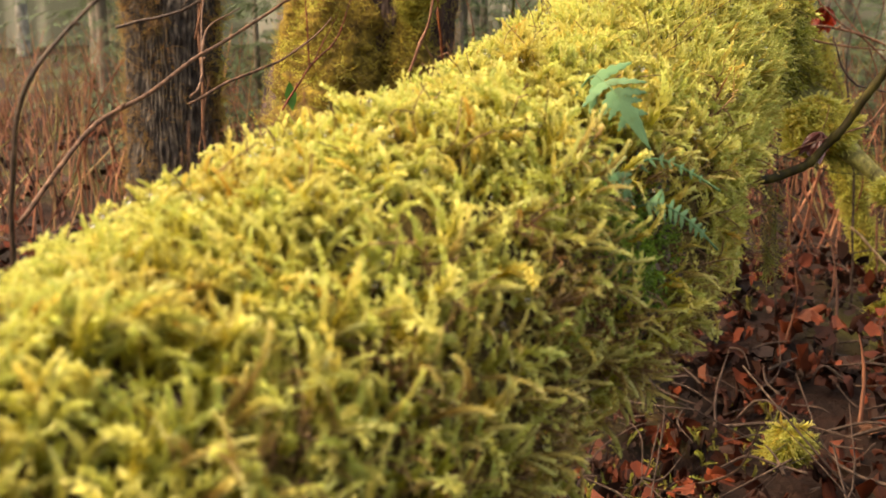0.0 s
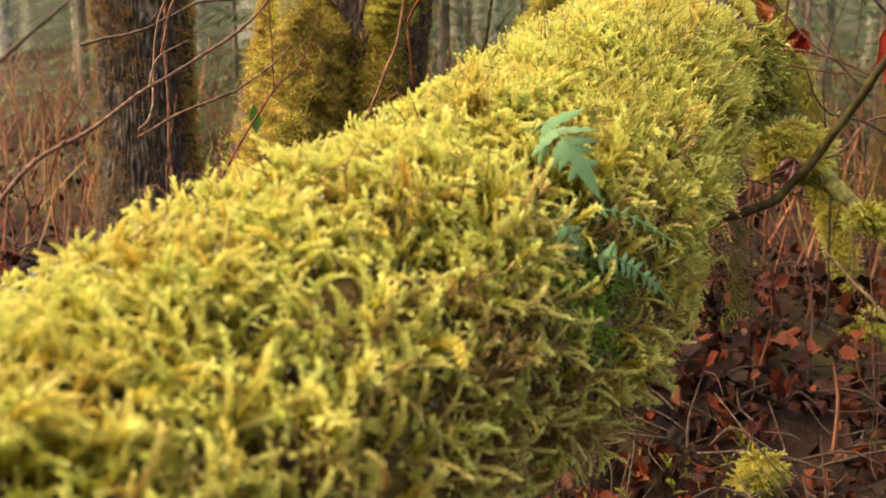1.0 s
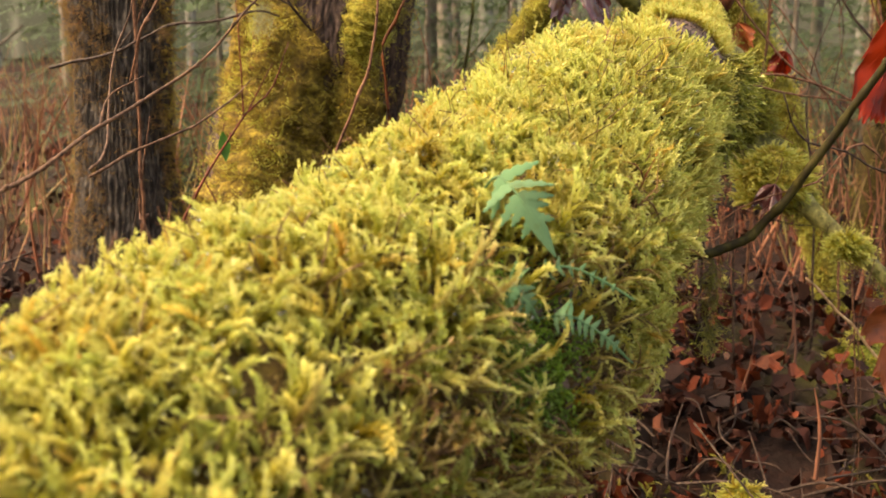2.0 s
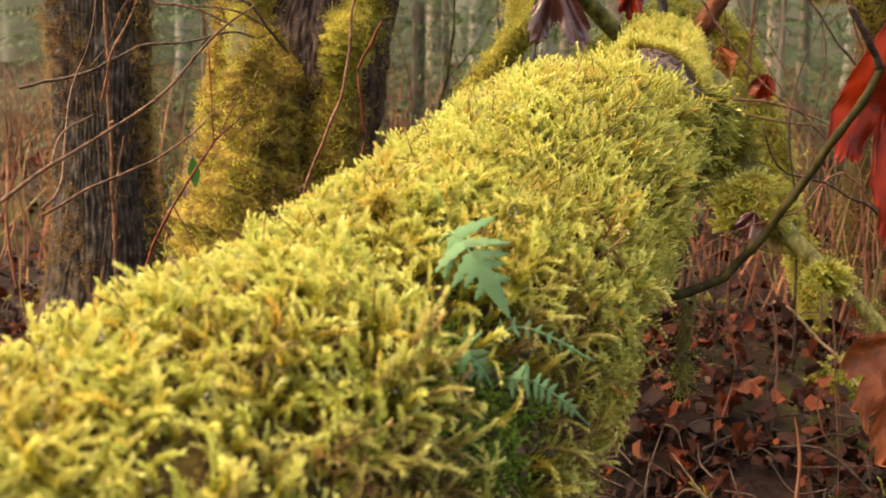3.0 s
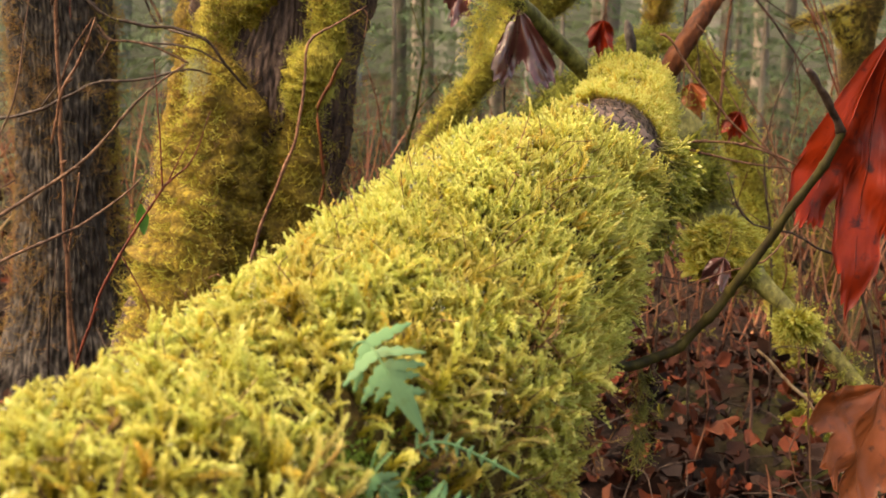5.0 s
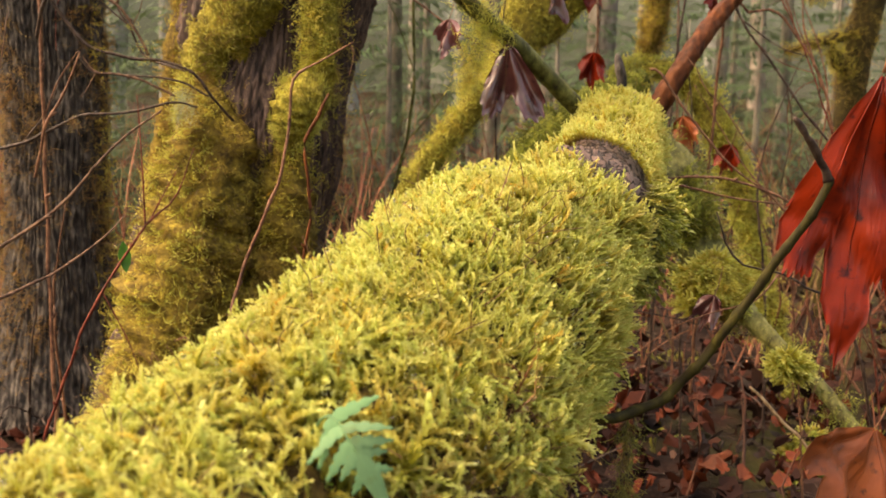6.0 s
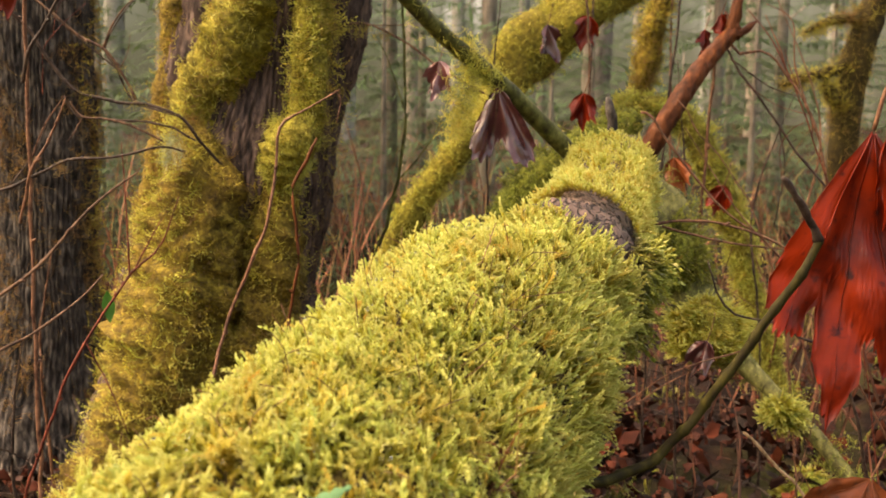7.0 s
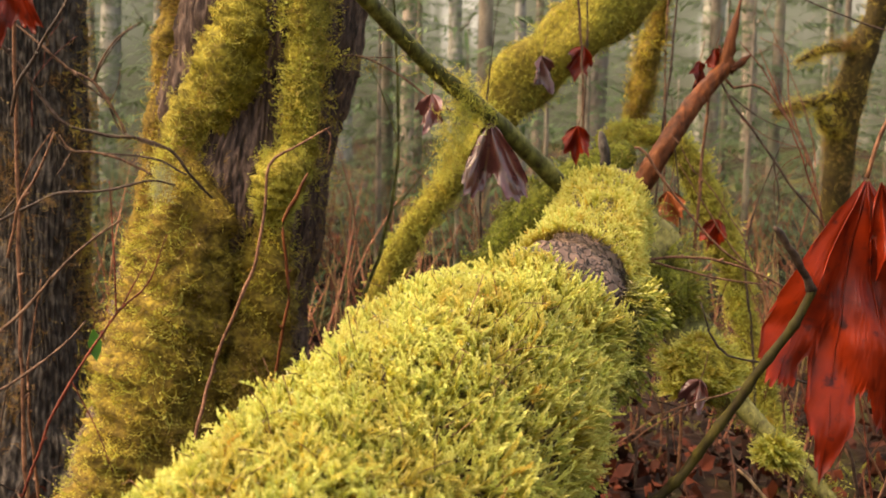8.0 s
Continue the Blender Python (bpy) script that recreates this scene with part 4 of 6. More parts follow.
red_leaf = maple_leaf("hanging_leaf", (0.603, 1.215, 0.887), 0.287, LEAF_RED, "large wet red maple leaf hanging folded from a stem", (0, 0, 4), [(0.603, 1.215, 0.887), (0.612, 1.21, 0.93), (0.635, 1.2, 0.98), (0.70, 1.2, 1.08)], squeeze=0.232, wave=0.03, droop=-0.05, seed=4, floor=0.72, crumple=0.055, pleat=0.0, ragged=0.02, blunt=True, rings=16, steps=130, teeth=0.03, lobes=((-1.7, 0.75, 0.70), (-0.55, 0.44, 0.97), (0.52, 0.36, 0.84), (1.75, 0.6, 0.78)))
flap_v, flap_f, _, _ = leaf_arrays(0.115, squeeze=0.16, wave=0.10, droop=0.1, seed=6, floor=0.62, crumple=0.05, rings=8, steps=40, teeth=0.03)
flap = link_mesh("folded_lobe", flap_v, flap_f, LEAF_RED)
flap.data.transform(Matrix.Translation((0.607, 1.192, 0.885)) @ Euler((0, radians(-11), radians(-14))).to_matrix().to_4x4())
under(flap, red_leaf, "lobe of the leaf folded over to the front")
maple_leaf("rust_leaf", (0.815, 1.65, 0.385), 0.19, LEAF_RUST, "dry rust-brown maple leaf curled above the litter", (-10, 25, 10), [(0.815, 1.65, 0.385), (0.84, 1.66, 0.43), (0.86, 1.68, 0.47)], squeeze=0.45, wave=0.08, droop=-0.2, seed=7, floor=0.74, crumple=0.06, rings=12, steps=80, teeth=0.06, pleat=0.01, ragged=0.02, blunt=True, lobes=((-1.9, 0.6, 0.75), (-0.8, 0.5, 0.85), (0.1, 0.5, 1.0), (1.0, 0.5, 0.9), (2.0, 0.6, 0.75)))
maple_leaf("plum_leaf", (0.300, 1.975, 0.925), 0.135, LEAF_PURPLE, "dark plum-red leaf drooping from the slanting branch", (0, -4, -6), [(0.300, 1.975, 0.925), (0.302, 1.985, 0.93), (0.305, 1.995, 0.932)], squeeze=0.27, wave=0.12, droop=-0.1, seed=9, floor=0.66, crumple=0.04, rings=10, teeth=0.04, pleat=0.0, ragged=0.01, blunt=True, lobes=((-1.1, 0.85, 0.88), (1.2, 0.85, 1.05)))
maple_leaf("upper_leaf", (-0.435, 1.9, 1.155), 0.135, LEAF_RED, "red maple leaf drooping from a thin upright stem", (0, 6, 0), [(-0.435, 1.9, 1.155), (-0.445, 1.95, 1.175), (-0.461, 2.0, 1.19)], squeeze=0.36, wave=0.06, seed=5, floor=0.74, crumple=0.06, rings=10, steps=70, teeth=0.06, pleat=0.0, ragged=0.02, blunt=True, lobes=((-1.7, 0.6, 0.8), (-0.2, 0.5, 1.0), (1.3, 0.6, 0.85)))


# ---- stems and twigs ----
def kinked(limb, seed):
    """Slight crooks and swollen nodes along a twig."""
    s = np.cumsum(np.concatenate([[0], np.linalg.norm(np.diff(limb.c, axis=0), axis=1)]))
    ends = np.clip(np.minimum(s, s[-1] - s) / 0.02, 0, 1)
    for i in range(3):
        limb.c[:, i] += 0.45 * limb.r * ends * wavy(limb.c, 0.07, seed * 3 + i)
    limb.r *= 1 + 0.28 * np.clip(np.cos(2 * math.pi * s / 0.037 + seed), 0, 1) ** 14


def twig(name, rows, label, material, sides=(), buds=(), knots=True, n=40, category="twig", seed=0, slim=0.52):
    """A stem with side twigs (lists of rows) and buds (places along it)."""
    t = thing(name, rows[0][:3], label, category)
    rows = [(*r[:3], r[3] * slim) for r in rows]
    limb = Limb(rows, n, 0.04, 0.03, seed)
    kinked(limb, seed)
    under(limb.mesh("stem", material, 9), t)
    for row in sides:
        side = Limb([(*r[:3], r[3] * slim) for r in row], 30, 0.04, 0.03, seed + 1)
        kinked(side, seed + 1)
        under(side.mesh("side_twig", material, 7), t)
    r = random.Random(seed)
    for s in buds:
        k = int(s * (n - 1))
        c, rad = limb.c[k], limb.r[k]
        d = limb.t[k] * 0.6 + limb.b[k] * r.uniform(-1, 1) + limb.u[k] * r.uniform(-1, 1)
        d = d / np.linalg.norm(d)
        b = [(*(c + d * rad * q), rad * w) for q, w in ((0.2, 1.25), (1.4, 1.1), (2.6, 0.7), (3.6, 0.08))]
        under(Limb(b, 8).mesh("bud", material, 7), t)
    return t


twig("sapling_stem", [(0.30, 1.16, 0.565, 0.008), (0.345, 1.172, 0.556, 0.0085), (0.382, 1.185, 0.560, 0.0085), (0.42, 1.19, 0.587, 0.008), (0.465, 1.185, 0.654, 0.0078), (0.516, 1.175, 0.733, 0.0072), (0.538, 1.172, 0.778, 0.0066), (0.542, 1.172, 0.788, 0.006)], "curved olive-brown sapling stem growing out of the mossy log", STEM_OLIVE, [], (), n=80, category="stem", slim=0.6)

stem_tip = Limb([(0.541, 1.172, 0.787, 0.0050), (0.534, 1.168, 0.800, 0.0036), (0.520, 1.16, 0.819, 0.0040), (0.511, 1.155, 0.830, 0.0030), (0.503, 1.152, 0.840, 0.0038), (0.497, 1.15, 0.846, 0.0018)], 24, 0.1, 0.01, 3)
under(stem_tip.mesh("tip", TWIG_DARK, 9), bpy.data.objects["sapling_stem"], "red-brown budded tip of the stem")


def fern(name, spine, width, label, n=9, seed=0, twist=0.3, first=0.04, last=0.9, end=0.11):
    """A frond: a rib with paired lobes that shorten to the tip."""
    t = thing(name, spine[0][:3], label, "fern", "fern fronds on the log")
    limb = Limb([(*p, 0.0009) for p in spine], 40)
    under(limb.mesh("rib", FERN, 6), t)
    face = np.array([0.12, -0.80, 0.58])
    r = np.random.default_rng(seed)
    for k in range(n):
        u = first + (last - first) * k / n
        i = int(u * 39)
        c, along = limb.c[i], limb.t[i]
        side = np.cross(along, face)
        side /= np.linalg.norm(side)
        up = np.cross(side, along)
        L = width * min(1, (1.04 - u) / (1.04 - first)) ** 0.8 * r.uniform(0.9, 1.1)
        for sgn in (-1, 1):
            d = side * sgn * 0.92 + along * (0.15 + 0.5 * u) + up * r.normal(0, twist * 0.4)
            d /= np.linalg.norm(d)
            w = np.cross(d, up)
            w = w / np.linalg.norm(w) * width * 0.14 * (1 - 0.35 * u)
            rows = []
            teeth = ((0.0, 0.7), (0.10, 1.3), (0.2, 1.15), (0.26, 0.8), (0.38, 1.2), (0.48, 0.95), (0.54, 0.62), (0.66, 0.9), (0.76, 0.62), (0.82, 0.36), (0.92, 0.42), (1.0, 0.05))
            for q, g in teeth:
                m = c + d * L * q - up * L * 0.16 * q * q
                rows += [m + w * g + d * L * 0.05 * (g > 0.8), m + up * 0.0006, m - w * g + d * L * 0.05 * (g > 0.8)]
            v = np.array(rows)
            v = np.vstack([v, v - up * 0.0005])
            k3 = len(teeth)
            f = [(3 * a + b, 3 * a + b + 1, 3 * a + b + 4, 3 * a + b + 3) for a in range(k3 - 1) for b in (0, 1)]
            f = f + [tuple(3 * k3 + x for x in reversed(q)) for q in f]
            under(link_mesh("leaflet", v, np.array(f), FERN), t)
    # the long end lobe
    rows = []
    for q, g in ((0.70, 0.5), (0.77, 1.0), (0.85, 0.85), (0.93, 0.5), (1.0, 0.04)):
        i = int(q * 39)
        side = np.cross(limb.t[i], face)
        w = side / np.linalg.norm(side) * width * end * g
        rows += [limb.c[i] + w, limb.c[i] + np.array([0, -0.0008, 0.0004]), limb.c[i] - w]
    v = np.vstack([np.array(rows), np.array(rows) + np.array([0, 0.0006, -0.0004])])
    f = [(3 * a + b, 3 * a + b + 1, 3 * a + b + 4, 3 * a + b + 3) for a in range(4) for b in (0, 1)]
    under(link_mesh("end_leaflet", v, np.array(f + [tuple(15 + x for x in reversed(q)) for q in f]), FERN), t)
    return t


fern("fern_frond", [(0.089, 0.798, 0.653), (0.107, 0.760, 0.690), (0.116, 0.753, 0.690), (0.122, 0.744, 0.684), (0.135, 0.736, 0.666), (0.148, 0.731, 0.643)], 0.030, "broad blue-green fern frond drooping over the moss", 5, 1, first=0.50, last=0.86, end=0.20)
fern("fern_frond", [(0.124, 0.768, 0.603), (0.143, 0.749, 0.630), (0.159, 0.750, 0.633), (0.182, 0.752, 0.623), (0.204, 0.756, 0.609)], 0.010, "narrow blue-green fern frond seen edge on", 7, 2, first=0.36)
fern("fern_frond", [(0.124, 0.768, 0.588), (0.151, 0.735, 0.604), (0.166, 0.740, 0.599), (0.185, 0.745, 0.585), (0.203, 0.752, 0.566)], 0.0145, "small blue-green fern frond on the shaded side", 9, 3, first=0.36)
fern("fern_frond", [(0.109, 0.748, 0.603), (0.119, 0.713, 0.628), (0.124, 0.710, 0.623), (0.130, 0.710, 0.617), (0.136, 0.714, 0.605)], 0.02, "tiny fresh green fern frond between moss", 6, 4, first=0.4)


# ---- twigs in front of the trees ----
twig("bare_twig", [(-0.33, 0.80, 0.58, 0.0042), (-0.30, 0.90, 0.645, 0.004), (-0.265, 0.969, 0.672, 0.0038), (-0.235, 1.03, 0.702, 0.0036), (-0.207, 1.09, 0.722, 0.0032), (-0.156, 1.12, 0.760, 0.0028), (-0.111, 1.142, 0.813, 0.0024), (-0.075, 1.165, 0.843, 0.0018)], "bare grey-brown twig rising beside the log", TWIG_GREY, [[(-0.256, 1.06, 0.652, 0.003), (-0.232, 1.10, 0.667, 0.003), (-0.200, 1.15, 0.682, 0.0028), (-0.181, 1.18, 0.690, 0.0024), (-0.148, 1.22, 0.716, 0.002), (-0.134, 1.25, 0.735, 0.0012)], [(-0.252, 1.05, 0.66, 0.003), (-0.257, 1.12, 0.675, 0.0026), (-0.269, 1.2, 0.757, 0.0022), (-0.253, 1.22, 0.808, 0.0018), (-0.247, 1.24, 0.873, 0.0014), (-0.24, 1.25, 0.93, 0.0010)], [(-0.235, 1.03, 0.70, 0.0026), (-0.232, 1.06, 0.728, 0.002), (-0.205, 1.08, 0.745, 0.0012)]], (0.3, 0.5, 0.62, 0.75, 0.86), n=60, seed=2, slim=0.5)
twig("arched_twig", [(-0.30, 0.58, 0.42, 0.0032), (-0.262, 0.6, 0.55, 0.003), (-0.250, 0.6, 0.63, 0.003), (-0.243, 0.6, 0.677, 0.0028), (-0.231, 0.6, 0.704, 0.0026), (-0.212, 0.61, 0.73, 0.0022), (-0.19, 0.62, 0.752, 0.002), (-0.15, 0.64, 0.79, 0.001)], "thin dark arched twig", TWIG_DARK, [], (0.45, 0.66, 0.8), seed=3)
twig("leaning_shoot", [(-0.15, 1.62, 0.0, 0.006), (-0.13, 1.64, 0.3, 0.0055), (-0.116, 1.65, 0.468, 0.005), (-0.091, 1.69, 0.592, 0.0048), (-0.055, 1.69, 0.68, 0.0045), (-0.032, 1.69, 0.742, 0.0043), (-0.022, 1.70, 0.82, 0.004), (-0.014, 1.70, 0.869, 0.0036), (0.02, 1.705, 0.89, 0.0028), (0.065, 1.71, 0.916, 0.0018)], "long thin reddish-brown shoot rising behind the log", TWIG_BROWN, [[(0.06, 1.71, 0.913, 0.002), (0.066, 1.71, 0.90, 0.0016), (0.06, 1.71, 0.87, 0.001)]], (0.5, 0.6, 0.72, 0.85), n=70, seed=4)
twig("orange_shoot", [(-0.06, 1.95, 0.0, 0.006), (-0.045, 1.95, 0.4, 0.0055), (-0.039, 1.95, 0.522, 0.005), (-0.020, 1.95, 0.643, 0.005), (-0.029, 1.95, 0.753, 0.005), (-0.008, 1.95, 0.80, 0.006), (0.011, 1.95, 0.838, 0.003)], "short orange-brown shoot before the mossy trunk", WOOD_RED, [], (0.5, 0.7, 0.8), seed=5)
twig("red_sapling", [(-0.42, 1.68, 0.0, 0.005), (-0.385, 1.68, 0.3, 0.0045), (-0.357, 1.68, 0.399, 0.0042), (-0.306, 1.68, 0.528, 0.004), (-0.258, 1.68, 0.608, 0.0034), (-0.219, 1.68, 0.663, 0.003), (-0.18, 1.68, 0.70, 0.0024), (-0.152, 1.68, 0.769, 0.0012)], "wine-red sapling with forked tips", TWIG_RED, [[(-0.222, 1.68, 0.66, 0.0026), (-0.224, 1.68, 0.75, 0.002), (-0.228, 1.68, 0.84, 0.0012)], [(-0.215, 1.68, 0.667, 0.0022), (-0.19, 1.68, 0.715, 0.0016), (-0.175, 1.68, 0.74, 0.0008)], [(-0.26, 1.68, 0.606, 0.002), (-0.235, 1.68, 0.64, 0.0016), (-0.232, 1.68, 0.66, 0.001)], [(-0.285, 1.68, 0.565, 0.002), (-0.25, 1.67, 0.50, 0.0016), (-0.225, 1.66, 0.44, 0.001)]], (0.5, 0.6, 0.7, 0.8), seed=6)
twig("upright_sapling", [(-0.468, 2.0, 0.0, 0.007), (-0.468, 2.0, 0.281, 0.0068), (-0.466, 2.0, 0.648, 0.0062), (-0.464, 2.0, 0.925, 0.006), (-0.461, 2.0, 1.103, 0.0055), (-0.455, 2.0, 1.3, 0.0045), (-0.45, 2.0, 1.6, 0.002)], "thin upright reddish-brown stem", TWIG_BROWN, [[(-0.466, 2.0, 0.787, 0.003), (-0.437, 2.0, 0.852, 0.0026), (-0.404, 2.0, 0.90, 0.0016)]], (0.3, 0.42, 0.55, 0.62, 0.7), seed=7)
twig("mossy_twig", [(-0.62, 2.0, 1.13, 0.004), (-0.496, 2.03, 1.038, 0.004), (-0.409, 2.03, 0.921, 0.0038), (-0.349, 2.03, 0.894, 0.0036), (-0.28, 2.03, 0.885, 0.0035), (-0.225, 2.03, 0.868, 0.0033), (-0.19, 2.05, 0.82, 0.003), (-0.165, 2.08, 0.785, 0.0025)], "dark crooked twig spotted with moss", TWIG_DARK, [[(-0.225, 2.03, 0.87, 0.003), (-0.317, 2.1, 0.892, 0.0028), (-0.345, 2.1, 0.945, 0.0022), (-0.363, 2.1, 0.983, 0.002), (-0.323, 2.1, 1.05, 0.0016), (-0.29, 2.1, 1.074, 0.001)], [(-0.345, 2.1, 0.945, 0.002), (-0.368, 2.1, 0.964, 0.0018), (-0.447, 2.1, 1.029, 0.001)]], (0.3, 0.5, 0.7), seed=8, slim=0.78)
twig("cross_twig", [(-0.62, 2.0, 0.72, 0.0035), (-0.495, 2.0, 0.75, 0.0033), (-0.407, 2.0, 0.793, 0.003), (-0.33, 2.0, 0.80, 0.0028), (-0.251, 2.0, 0.818, 0.0024), (-0.215, 2.02, 0.81, 0.002)], "thin dark twig crossing before the mossy trunk", TWIG_DARK, [[(-0.495, 2.0, 0.755, 0.002), (-0.46, 2.0, 0.80, 0.0018), (-0.42, 2.0, 0.88, 0.001)], [(-0.191, 2.0, 0.829, 0.0022), (-0.246, 2.0, 0.855, 0.0022), (-0.34, 2.0, 0.862, 0.002), (-0.382, 2.0, 0.867, 0.002), (-0.404, 2.0, 0.894, 0.001)]], (0.4, 0.6), seed=9, slim=0.78)
twig("hazel_shoot", [(0.70, 2.25, 0.25, 0.004), (0.70, 2.22, 0.5, 0.004), (0.713, 2.2, 0.974, 0.0035), (0.76, 2.2, 0.99, 0.0033), (0.81, 2.2, 0.991, 0.003), (0.849, 2.2, 0.946, 0.0028), (0.89, 2.2, 0.89, 0.0028), (0.913, 2.2, 0.834, 0.003), (0.935, 2.2, 0.74, 0.0022)], "tangled thin red-brown shoots", TWIG_BROWN, [[(0.905, 2.2, 0.85, 0.0026), (0.86, 2.2, 0.97, 0.002), (0.85, 2.2, 1.05, 0.0016), (0.80, 2.2, 1.08, 0.001)], [(0.85, 2.2, 0.945, 0.002), (0.83, 2.2, 1.0, 0.002), (0.80, 2.2, 1.06, 0.0012)]], (0.3, 0.5, 0.7, 0.85), n=60, seed=10, slim=0.78)
twig("dark_shoot", [(0.742, 2.25, 1.03, 0.003), (0.754, 2.3, 1.019, 0.003), (0.79, 2.3, 0.955, 0.003), (0.836, 2.3, 0.902, 0.003), (0.907, 2.3, 0.806, 0.003), (0.966, 2.3, 0.741, 0.003), (1.1, 2.3, 0.55, 0.004), (1.3, 2.3, 0.0, 0.005)], "dark thin stem slanting to the ground", TWIG_DARK, [[(0.775, 2.3, 0.98, 0.002), (0.85, 2.3, 0.93, 0.0016), (0.92, 2.3, 0.91, 0.001)], [(0.87, 2.3, 0.855, 0.002), (0.885, 2.3, 0.77, 0.0016), (0.87, 2.3, 0.66, 0.0012)]], (0.3, 0.5), seed=11, slim=0.78)
twig("log_twig", [(0.54, 2.0, 0.885, 0.0028), (0.557, 2.0, 0.878, 0.0028), (0.60, 2.0, 0.82, 0.0026), (0.646, 2.0, 0.767, 0.0026), (0.69, 2.0, 0.72, 0.0024), (0.745, 2.0, 0.683, 0.0022), (0.805, 2.0, 0.626, 0.002)], "thin twig leaning from the log end", TWIG_BROWN, [[(0.745, 2.0, 0.683, 0.002), (0.70, 2.0, 0.735, 0.0016), (0.655, 2.0, 0.80, 0.0014), (0.615, 2.0, 0.86, 0.0008)]], (0.2, 0.5, 0.7), seed=12, slim=0.78)
twig("low_twig", [(0.50, 1.93, 0.69, 0.003), (0.563, 1.95, 0.707, 0.003), (0.61, 1.95, 0.711, 0.0028), (0.664, 1.95, 0.708, 0.0026), (0.73, 1.95, 0.69, 0.0024), (0.796, 1.95, 0.659, 0.002)], "forked red-brown twig beside the thin log end", TWIG_BROWN, [[(0.56, 1.95, 0.705, 0.0026), (0.64, 1.95, 0.685, 0.0024), (0.72, 1.95, 0.672, 0.002), (0.79, 1.95, 0.665, 0.0012)], [(0.565, 1.95, 0.706, 0.002), (0.53, 1.95, 0.68, 0.002), (0.50, 1.95, 0.66, 0.0018)]], (0.4, 0.6, 0.8), seed=13, slim=0.78)
twig("hooked_twig", [(0.555, 1.6, 0.70, 0.0012), (0.56, 1.6, 0.688, 0.0014), (0.569, 1.6, 0.658, 0.0016), (0.589, 1.6, 0.632, 0.0018), (0.613, 1.6, 0.624, 0.0018), (0.68, 1.62, 0.60, 0.002), (0.78, 1.65, 0.50, 0.003), (0.9, 1.7, 0.0, 0.004)], "small hooked black twig", TWIG_DARK, [], (0.2, 0.3), seed=14, slim=0.78)
twig("fallen_twig", [(0.46, 1.7, 0.47, 0.0016), (0.487, 1.7, 0.487, 0.0018), (0.534, 1.7, 0.521, 0.002), (0.59, 1.7, 0.542, 0.0022), (0.646, 1.7, 0.559, 0.0024), (0.75, 1.75, 0.60, 0.003), (0.95, 1.8, 0.3, 0.003), (1.05, 1.8, 0.0, 0.003)], "thin brown twig lying over the mossy limb", TWIG_BROWN, [], (0.3, 0.5), seed=15)
twig("hanging_tendril", [(0.785, 1.75, 0.60, 0.0014), (0.78, 1.75, 0.541, 0.0016), (0.76, 1.75, 0.408, 0.0016), (0.745, 1.75, 0.33, 0.0016), (0.747, 1.75, 0.28, 0.0015), (0.758, 1.75, 0.196, 0.0012), (0.76, 1.74, 0.02, 0.001)], "thin dry tendril hanging down", TWIG_GREY, [], (), seed=16)
twig("straw_stem", [(0.74, 2.0, 0.34, 0.004), (0.766, 2.0, 0.315, 0.005), (0.80, 2.0, 0.28, 0.005), (0.845, 2.0, 0.235, 0.005), (0.98, 2.0, 0.06, 0.004)], "broken straw-coloured stem among fallen leaves", STRAW, [], (), seed=17)
twig("green_sapling", [(0.02, 2.6, 0.0, 0.009), (0.05, 2.6, 0.35, 0.0085), (0.067, 2.6, 0.501, 0.008), (0.115, 2.6, 0.66, 0.0075), (0.14, 2.6, 0.80, 0.007), (0.144, 2.6, 0.871, 0.0065), (0.14, 2.6, 1.0, 0.006), (0.135, 2.6, 1.1, 0.005), (0.12, 2.6, 1.4, 0.003)], "slender dark green stem with a fork", GREEN_BARK, [[(0.13, 2.6, 0.72, 0.004), (0.19, 2.6, 0.79, 0.003), (0.23, 2.6, 0.86, 0.0014)], [(0.143, 2.6, 0.87, 0.003), (0.10, 2.6, 0.99, 0.0024), (0.06, 2.6, 1.06, 0.001)]], (0.4, 0.5, 0.6), seed=18)
for k, (x, y, top, lean) in enumerate(((0.60, 3.0, 1.6, -0.02), (0.825, 3.0, 1.7, 0.03), (0.71, 2.4, 0.98, -0.02), (0.02, 2.75, 0.95, -0.05), (0.33, 2.5, 1.2, 0.02), (1.12, 2.9, 1.2, -0.1), (0.95, 2.6, 0.95, 0.06), (-0.52, 2.2, 0.62, 0.02), (-0.43, 1.8, 0.55, 0.015))):
    twig("upright_shoot", [(x + 0.02, y, 0.0, 0.006), (x, y, top * 0.4, 0.005), (x - lean * 0.5, y, top * 0.7, 0.004), (x + lean, y, top, 0.0015)], "thin upright brown shoot in the undergrowth", (TWIG_DARK, TWIG_BROWN)[k % 2], [], (0.4, 0.6, 0.8), seed=30 + k)

twig("forked_twig", [(-0.52, 2.05, 1.10, 0.0022), (-0.426, 2.02, 1.033, 0.0022), (-0.384, 2.02, 0.998, 0.0024), (-0.345, 2.02, 0.977, 0.0026), (-0.318, 2.02, 0.944, 0.0026), (-0.294, 2.02, 0.895, 0.0026)], "crooked grey-brown forked twig flecked with moss", TWIG_GREY, [[(-0.345, 2.02, 0.977, 0.0022), (-0.331, 2.02, 1.011, 0.002), (-0.303, 2.02, 1.048, 0.0016), (-0.263, 2.02, 1.076, 0.0008)], [(-0.318, 2.02, 0.945, 0.0012), (-0.305, 2.02, 0.97, 0.001), (-0.30, 2.02, 1.0, 0.0006)]], (0.3, 0.6, 0.8), seed=61, slim=0.9)
